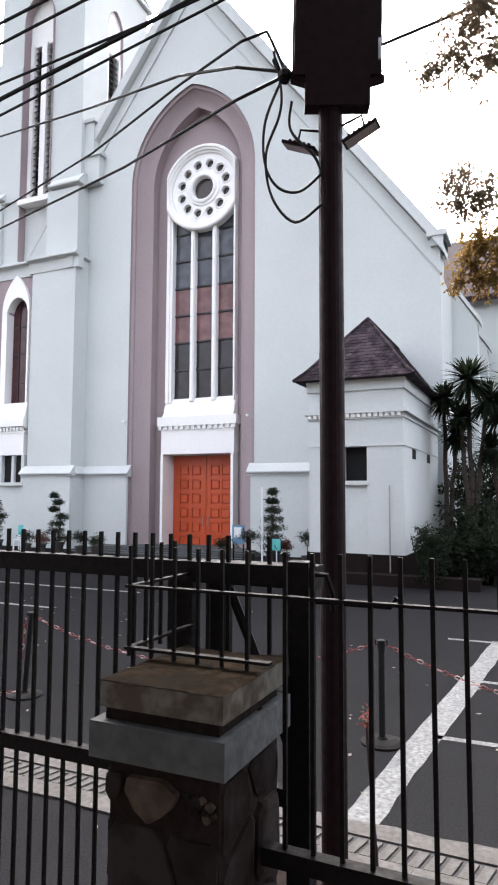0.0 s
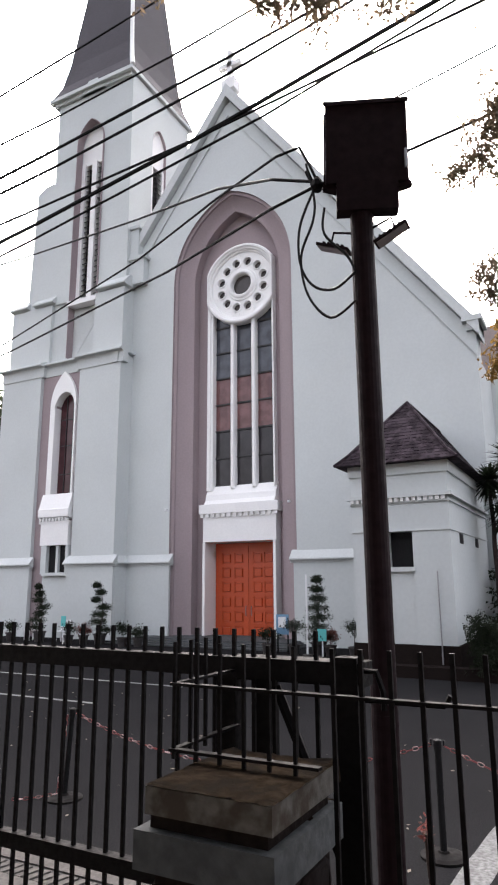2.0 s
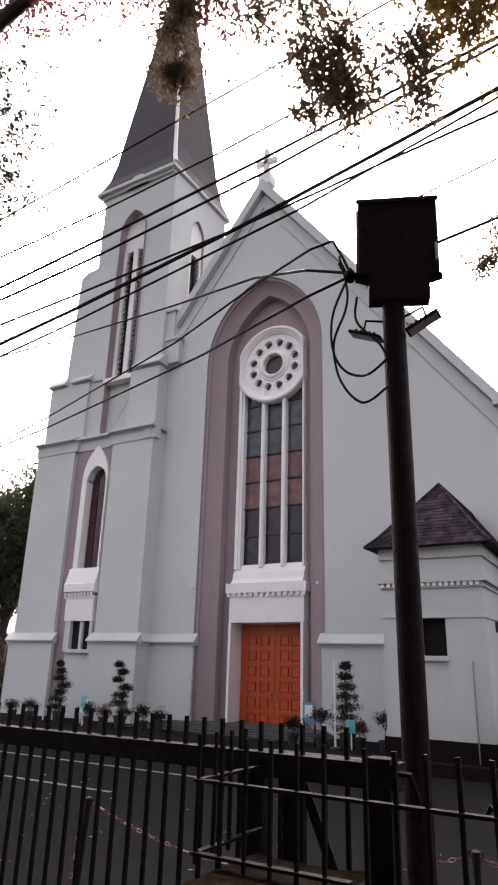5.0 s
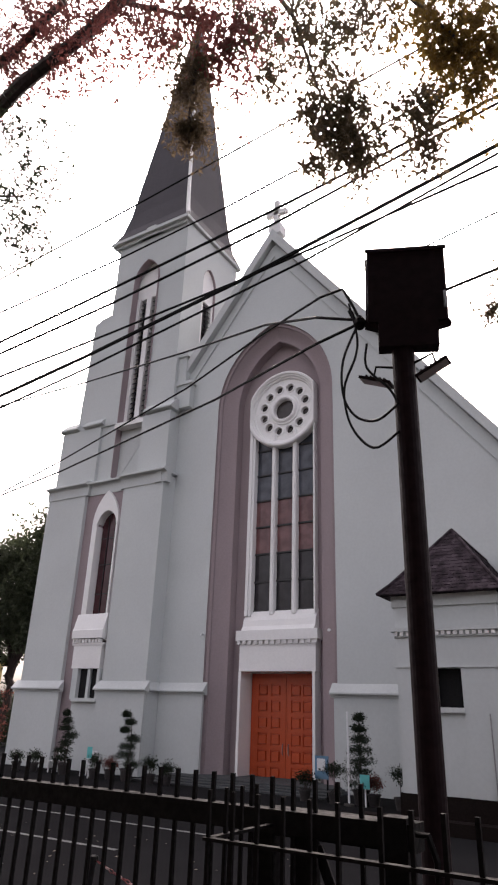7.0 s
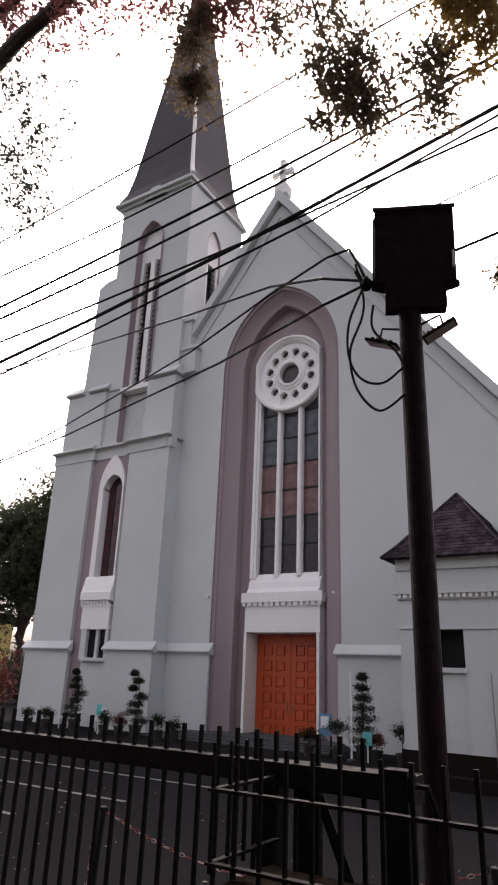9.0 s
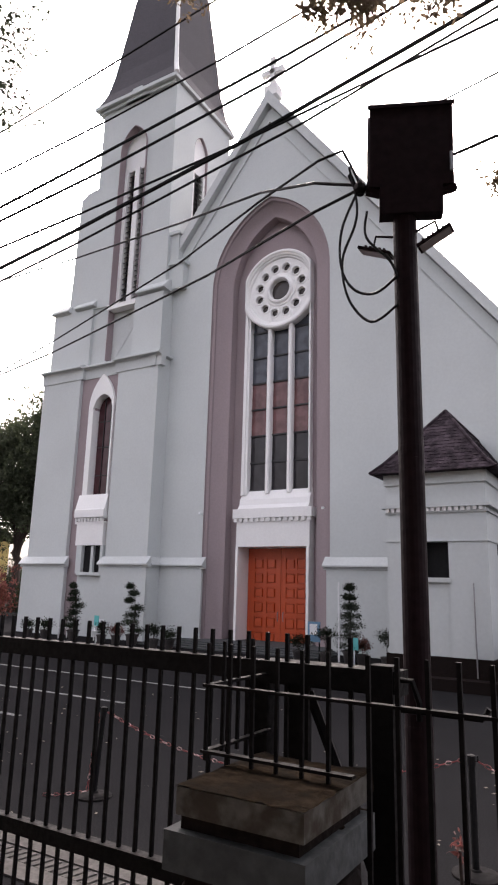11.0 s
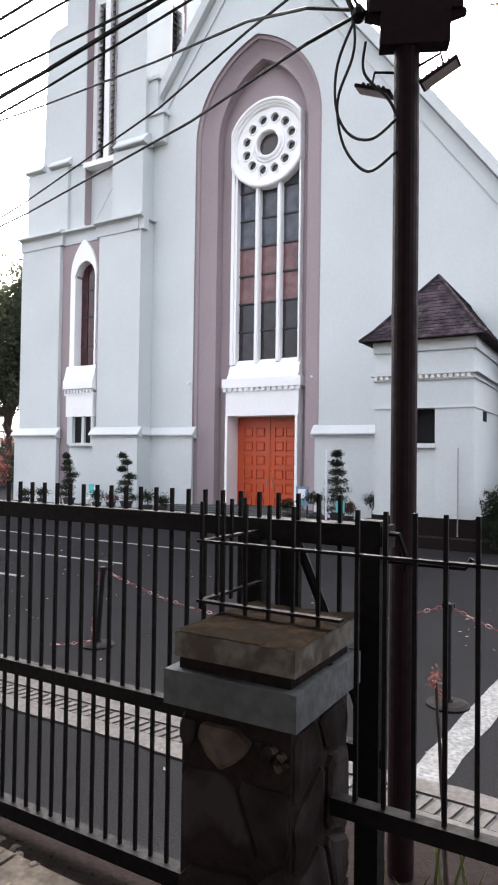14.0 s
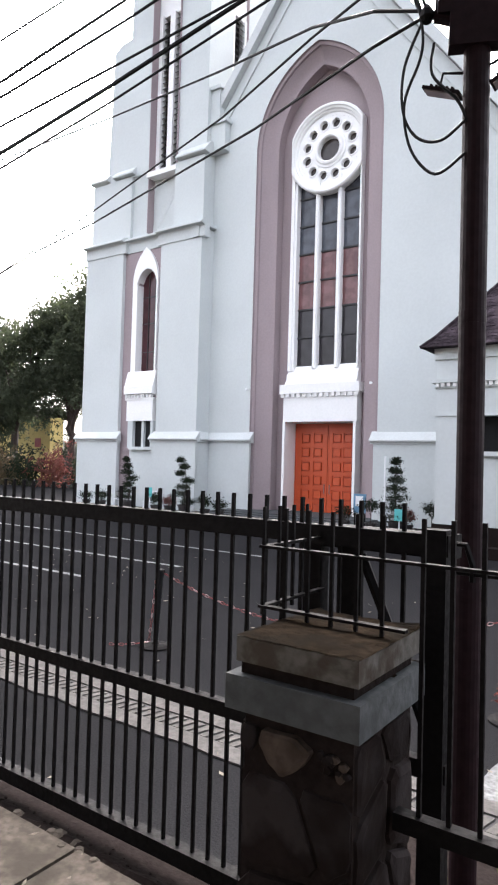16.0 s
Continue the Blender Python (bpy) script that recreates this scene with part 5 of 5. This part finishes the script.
topiary(-21.1, 20.9, 2.3, 4, True)

def potted(x, y, h, mat, seed):
    t = thing("potted_plant", "small leafy plant in a dark pot along the church front", "potted plant", "potted plants")
    pot(t, x, y, 0.0, 0.2, 0.34)
    limbs("stem", [([(x, y, 0.3), (x, y, h)], 0.015, 0.008)], t)
    leaves("foliage", [(x, y, h, 0.2, 300), (x + 0.16, y, h - 0.06, 0.14, 160), (x - 0.16, y, h - 0.04, 0.14, 160), (x, y, h - 0.2, 0.1, 60)], 0.075, mat, t, 100 + seed, flat=0.6)
for n, (x, h) in enumerate(((-23.5, 0.6), (-22.7, 0.65), (-19.2, 0.7), (-18.6, 0.6), (-16.5, 0.75), (-15.9, 0.6), (-9.3, 1.0), (-8.1, 0.7), (-7.2, 1.0), (-6.6, 0.7), (-5.0, 0.9), (-4.6, 0.8), (-10.3, 0.7))):
    potted(x, 20.6 + 0.2 * (n % 2), h, (LEAF_DARK, LEAF_DARK, LEAF_DARK, LEAF_RUST)[n % 4], n)

def planter():
    bm = bmesh.new()
    cuboid(bm, -7.0, -1.5, 16.9, 17.35, 0, 0.28)
    soften(bm, 0.02)
    tagged(part("planter_kerb", bm, MORTAR), "low dark concrete planting kerb along the annex", "kerb", kind="structure")
    bm = bmesh.new()
    cuboid(bm, AX0 - 0.06, AX1 + 0.06, AY - 0.06, F, 0, 0.75)
    part("plinth", bm, MORTAR, church, "grey concrete plinth")
    bm = bmesh.new()
    tube(bm, [(-3.78, 17.42, 0.3), (-3.78, 17.42, 2.6)], 0.018, sides=8)
    part("downpipe", bm, STEEL, church, "thin grey pipe")
planter()

def boards():
    s = thing("notice_stand", "blue notice stand with a white sheet by the door", "sign")
    bm = bmesh.new()
    cuboid(bm, -10.08, -9.62, 20.86, 20.9, 0.62, 1.28)
    part("board", bm, BLUE, s)
    bm = bmesh.new()
    cuboid(bm, -10.0, -9.72, 20.85, 20.858, 0.85, 1.2)
    part("sheet", bm, PAPER, s, "white printed sheet")
    bm = bmesh.new()
    for x in (-10.04, -9.66):
        cuboid(bm, x - 0.02, x + 0.02, 20.88, 20.92, 0, 0.7)
    part("legs", bm, IRON, s)
    s = thing("teal_board", "small teal board on a thin post among the pots", "sign")
    bm = bmesh.new()
    cuboid(bm, -8.42, -8.12, 20.5, 20.53, 0.48, 0.86)
    part("board", bm, TEAL, s)
    bm = bmesh.new()
    cuboid(bm, -8.29, -8.25, 20.53, 20.56, 0, 0.8)
    part("post", bm, PAPER, s)
    s = thing("teal_board", "small teal board on a thin post beside the tower", "sign")
    bm = bmesh.new()
    cuboid(bm, -19.56, -19.32, 20.5, 20.53, 0.68, 1.08)
    part("board", bm, TEAL, s)
    bm = bmesh.new()
    cuboid(bm, -19.46, -19.42, 20.53, 20.56, 0, 1.0)
    part("post", bm, PAPER, s)
    s = thing("flag_pole", "thin white pole standing before the church wall", "pole")
    bm = bmesh.new()
    tube(bm, [(-8.78, 20.5, 0), (-8.78, 20.5, 2.6)], 0.035, sides=8)
    part("shaft", bm, PAPER, s)
    bm = bmesh.new()
    lathe(bm, [(0.16, 0), (0.16, 0.05), (0.05, 0.07)], (-8.78, 20.5, 0), 12)
    part("foot", bm, KERB, s)
boards()

def plastic_chair(x, y, turn):
    c = thing("plastic_chair", "white plastic chair beside the tower window", "chair", "white chairs", at=(x, y, 0))
    c.rotation_euler = (0, 0, radians(turn))
    bm = bmesh.new(); cuboid(bm, -0.22, 0.22, -0.22, 0.22, 0.42, 0.45); soften(bm, 0.01); part("seat", bm, PAPER, c)
    bm = bmesh.new(); cuboid(bm, -0.22, 0.22, 0.2, 0.23, 0.5, 0.88); soften(bm, 0.01); part("backrest", bm, PAPER, c)
    for sx in (-0.19, 0.19):
        for sy in (-0.19, 0.21):
            bm = bmesh.new(); cuboid(bm, sx - 0.02, sx + 0.02, sy - 0.02, sy + 0.02, 0, 0.5 if sy > 0 else 0.42); part("leg", bm, PAPER, c)
plastic_chair(-20.1, 21.2, 12)
plastic_chair(-22.0, 21.3, -15)

def wall_lamp(x, z):
    bm = bmesh.new()
    lathe(bm, [(0.03, -0.01), (0.055, 0.0), (0.055, 0.08), (0.03, 0.09)], (x, F - 0.12, z), 12)
    cuboid(bm, x - 0.03, x + 0.03, F - 0.1, F, z + 0.03, z + 0.08)
    tagged(part("wall_lamp", bm, PAPER), "small white spotlight fixed on the church wall", "lamp", "wall spotlights")
wall_lamp(-16.62, 5.45)
wall_lamp(-10.72, 5.45)

# ---- stanchions and chain ----
def stanchion(x, y, lean):
    s = thing("stanchion", "black barrier post on a round grey foot", "barrier post", "barrier posts", at=(x, y, 0))
    bm = bmesh.new()
    lathe(bm, [(0.2, 0.0), (0.2, 0.02), (0.16, 0.035), (0.05, 0.045), (0.04, 0.06)], sides=28)
    part("foot", bm, FOOT, s, "worn grey round foot")
    bm = bmesh.new()
    tube(bm, [(0, 0, 0.04), (lean * 0.9, 0, 0.9)], 0.03, sides=14)
    part("post", bm, BLACK, s)
    bm = bmesh.new()
    lathe(bm, [(0.036, 0.86), (0.036, 0.94), (0.02, 0.95)], (lean * 0.9, 0, 0), 14)
    cap = part("cap", bm, BLACK, s)
    for k in (-1, 1):
        bm = bmesh.new()
        tube(bm, [(lean * 0.9 + k * 0.03, 0, 0.9), (lean * 0.9 + k * 0.055, 0, 0.9), (lean * 0.9 + k * 0.055, 0, 0.945)], 0.007, sides=6)
        part("hook", bm, BLACK, cap)
FOOT = material("worn_foot", (0.014, 0.013, 0.013), 0.9, shine=0.1, grain=0.3, scale=20, stain=0.4, stain_scale=8)
stanchion(-5.49, 5.98, 0.07)
stanchion(-1.44, 6.28, 0.0)
stanchion(2.6, 6.6, 0.0)

def chain(name, label, pts):
    """A plastic chain of alternately turned links."""
    c = thing(name, label, "chain", "barrier chains")
    bm = bmesh.new()
    w = 0.0036
    ring = [(math.cos(q) * 0.03, math.sin(q) * 0.015) for q in (math.tau * k / 10 for k in range(10))]
    tube(bm, [(x, y, 0) for x, y in ring] + [(ring[0][0], ring[0][1], 0)], w, sides=5)
    links = []
    for a, b in zip(pts, pts[1:]):
        a, b = Vector(a), Vector(b)
        n = max(1, int((b - a).length / 0.055))
        for k in range(n):
            links.append((a.lerp(b, (k + 0.5) / n), b - a))
    first = None
    for i, (p, d) in enumerate(links):
        m = Matrix.Translation(p) @ d.to_track_quat("X", "Z").to_matrix().to_4x4() @ pose(0, 0, 0, 90 * (i % 2), 0, 0)
        if first is None:
            first = part("link", bm, RED, c)
            pale = first.data.copy()
            pale.materials.clear()
            pale.materials.append(PINK)
            first.matrix_basis = m
        else:
            share("link", pale if i % 3 == 2 else first.data, c, m)
PINK = material("faded_chain", (0.55, 0.33, 0.32), 0.5, grain=0.2, scale=60)
def sag(a, b, drop, n=18):
    a, b = Vector(a), Vector(b)
    return [a.lerp(b, i / n) - Vector((0, 0, drop * 4 * (i / n) * (1 - i / n))) for i in range(n + 1)]
chain("barrier_chain", "sagging red and white plastic chain between barrier posts", sag((-5.37, 5.98, 0.9), (-1.5, 6.28, 0.9), 0.36))
chain("barrier_chain", "sagging red and white plastic chain between barrier posts", sag((-1.385, 6.28, 0.9), (2.55, 6.6, 0.9), 0.45))
chain("barrier_chain", "loose red chain end trailing to the ground", [(-5.47, 5.95, 0.88), (-5.55, 5.93, 0.06), (-5.7, 5.85, 0.03), (-5.85, 5.72, 0.02), (-5.95, 5.66, 0.02)])

# ---- cables ----
def cable(pts, r, label, dip=0.0):
    fine = []
    for a, b in zip(pts, pts[1:]):
        n = 10 if dip else 5
        for i in range(n):
            q = i / n
            fine.append(Vector(a).lerp(Vector(b), q) - Vector((0, 0, dip * 4 * q * (1 - q))))
    fine.append(Vector(pts[-1]))
    bm = bmesh.new()
    tube(bm, fine, r, sides=6)
    tagged(part("overhead_cable", bm, BLACK), label, "cable", "overhead cables")
# each cable along the street as (x, z) points in its upright plane, and its thickness
STREET_CABLES = [
    ([(-8.36, 9.03), (-5.49, 9.31), (-1.19, 9.75)], 0.0131),
    ([(-8.18, 8.29), (-5.72, 8.39), (-3.88, 8.53), (-0.37, 8.96)], 0.0131),
    ([(-8.02, 7.69), (-5.70, 7.90), (-3.15, 8.16), (-0.42, 8.51)], 0.0201),
    ([(-7.96, 7.46), (-5.77, 7.63), (-3.23, 7.93), (-0.43, 8.41)], 0.0184),
    ([(-7.85, 7.02), (-6.00, 7.11), (-3.61, 7.26), (-0.52, 7.57)], 0.0166),
    ([(-7.76, 6.67), (-6.07, 6.88), (-3.45, 7.28), (-0.49, 7.85)], 0.0270),
    ([(-7.53, 6.48), (-6.09, 6.67), (-2.69, 7.23), (-0.50, 7.74)], 0.0158),
    ([(-1.42, 6.86), (-0.58, 7.01)], 0.0088),
    ([(-1.44, 6.24), (-0.66, 6.35)], 0.0158),
]
for line_points, r in STREET_CABLES:
    line_points = [Vector((x, 5.5, z)) for x, z in line_points]
    first, last = (line_points[0] - line_points[1]).normalized(), (line_points[-1] - line_points[-2]).normalized()
    short = len(line_points) == 2
    cable([line_points[0] + first * (0.02 if short else 6.0)] + line_points + [line_points[-1] + last * 10.0], r, "black overhead cable running along the street")
def receding(pts):
    """A cable that draws away from the street the farther it is from the pole."""
    eye = Vector((0.02, 0.0, 2.3))
    return [eye + (Vector(p) - eye) * (1.0 + max(0.0, -1.3 - p[0]) * 0.3) for p in pts]
TO_POLE = "black cable strung to the lamp pole"
cable(receding([(-6.0, 2.85, 4.5), (-3.14, 2.85, 4.454), (-2.255, 2.85, 4.464), (-1.672, 2.85, 4.491), (-1.337, 2.85, 4.442), (-1.066, 2.85, 4.34)]), 0.0085, TO_POLE)
cable(receding([(-7.0, 2.85, 2.9), (-3.271, 2.85, 3.878), (-2.23, 2.85, 4.194), (-1.671, 2.85, 4.439), (-1.307, 2.85, 4.571), (-1.17, 2.85, 4.58), (-1.113, 2.85, 4.45), (-1.066, 2.85, 4.325)]), 0.008, TO_POLE)
cable(receding([(-8.0, 2.85, 2.75), (-3.828, 2.85, 3.712), (-3.255, 2.85, 3.802), (-2.009, 2.85, 4.066), (-1.337, 2.85, 4.267), (-1.066, 2.85, 4.325)]), 0.009, TO_POLE)
def smooth(pts, n=6):
    pts = [Vector(p) for p in pts]
    out = []
    for i in range(len(pts) - 1):
        p0, p1, p2, p3 = pts[max(i - 1, 0)], pts[i], pts[i + 1], pts[min(i + 2, len(pts) - 1)]
        for k in range(n):
            q = k / n
            out.append(0.5 * (2 * p1 + (p2 - p0) * q + (2 * p0 - 5 * p1 + 4 * p2 - p3) * q * q + (3 * p1 - p0 - 3 * p2 + p3) * q ** 3))
    return out + [pts[-1]]
for pts in ([(-1.093, 2.85, 4.305), (-1.177, 2.85, 4.116), (-1.181, 2.85, 3.912), (-1.115, 2.85, 3.773), (-1.001, 2.85, 3.727), (-0.885, 2.85, 3.796)],
            [(-1.13, 2.84, 4.46), (-1.09, 2.84, 4.25), (-1.10, 2.84, 4.12), (-1.174, 2.85, 3.944), (-1.141, 2.85, 3.724), (-1.024, 2.85, 3.581), (-0.891, 2.85, 3.644)],
            [(-1.039, 2.85, 4.183), (-1.045, 2.85, 4.04), (-0.928, 2.85, 3.886), (-0.886, 2.85, 3.781)]):
    bm = bmesh.new()
    tube(bm, smooth(pts), 0.007, sides=6)
    part("cable_loop", bm, BLACK, pole, "slack black cable loop")
bm = bmesh.new()
lathe(bm, [(0.02, -0.03), (0.035, -0.01), (0.03, 0.02), (0.012, 0.05)], (-1.075, 2.85, 4.32), 8)
tube(bm, [(-1.13, 2.85, 4.42), (-1.1, 2.85, 4.34), (-0.98, 2.87, 4.31)], 0.014, sides=6)
part("cable_clamp", bm, IRON, pole, "dark cable clamp")

# ---- small growth and litter ----
def dry_plant():
    p = thing("dry_plant", "withered stalk with a brown seed head at the fence foot", "plant")
    limbs("stem", [([(-0.585, 2.6, 0.45), (-0.61, 2.6, 0.95), (-0.638, 2.6, 1.42)], 0.011, 0.006)], p)
    leaves("seed_head", [(-0.638, 2.6, 1.44, 0.03, 40)], 0.03, LEAF_RUST, p, 90, label="brown dry seed head")
    g = thing("grass_tuft", "pale green grass blades at the fence foot", "grass", kind="stuff")
    rnd = random.Random(8)
    bm = bmesh.new()
    for k in range(150):
        x, y = rnd.uniform(-0.75, 0.6), rnd.uniform(1.95, 2.9)
        h, dx, dy = rnd.uniform(0.1, 0.36), rnd.uniform(-0.15, 0.15), rnd.uniform(-0.1, 0.1)
        z = 0.62 if y < 2.25 else 0.45
        a = [bm.verts.new(q) for q in ((x - 0.007, y, z), (x + 0.007, y, z), (x + dx * 0.5 + 0.005, y + dy * 0.5, z + h * 0.7), (x + dx * 0.5 - 0.005, y + dy * 0.5, z + h * 0.7), (x + dx, y + dy, z + h))]
        bm.faces.new(a[:4])
        bm.faces.new((a[3], a[2], a[4]))
    part("blades", bm, GRASS, g)
    bm = bmesh.new()
    cuboid(bm, -1.3, 3.0, 2.26, 3.2, 0, 0.46)
    soften(bm, 0.05)
    tagged(part("planting_bed", bm, MORTAR), "dark soil bed along the fence", "ground", kind="structure")
GRASS = material("grass", (0.12, 0.15, 0.04), 0.6, grain=0.3, scale=10, random_tint=0.5, island=True)
dry_plant()

def litter():
    rnd = random.Random(12)
    bm = bmesh.new()
    for k in range(300):
        x, y = rnd.uniform(-14, 2), rnd.uniform(2.6, 12.5)
        s, q = rnd.uniform(0.015, 0.045), rnd.uniform(0, math.tau)
        d, n = Vector((math.cos(q), math.sin(q), 0)) * s, Vector((-math.sin(q), math.cos(q), 0)) * s * 0.45
        c = Vector((x, y, 0.008))
        lift = Vector((0, 0, rnd.uniform(0.0, 0.012)))
        bm.faces.new([bm.verts.new(p) for p in (c - d, c + n + lift, c + d + lift, c - n)])
    for k in range(70):
        x, y = rnd.uniform(-5, 0.2), rnd.gauss(1.75, 0.18)
        if y > 2.0:
            continue
        s, q = rnd.uniform(0.008, 0.022), rnd.uniform(0, math.tau)
        d, n = Vector((math.cos(q), math.sin(q), 0)) * s, Vector((-math.sin(q), math.cos(q), 0)) * s * 0.45
        c = Vector((x, y, 0.664))
        bm.faces.new([bm.verts.new(p) for p in (c - d, c + n, c + d + Vector((0, 0, 0.006)), c - n)])
    tagged(part("fallen_leaves", bm, LITTER), "scattered pale fallen leaves on the asphalt", "leaves", kind="stuff")
LITTER = material("dry_leaf", (0.20, 0.17, 0.13), 0.8, grain=0.3, scale=30, random_tint=0.8, island=True)
litter()
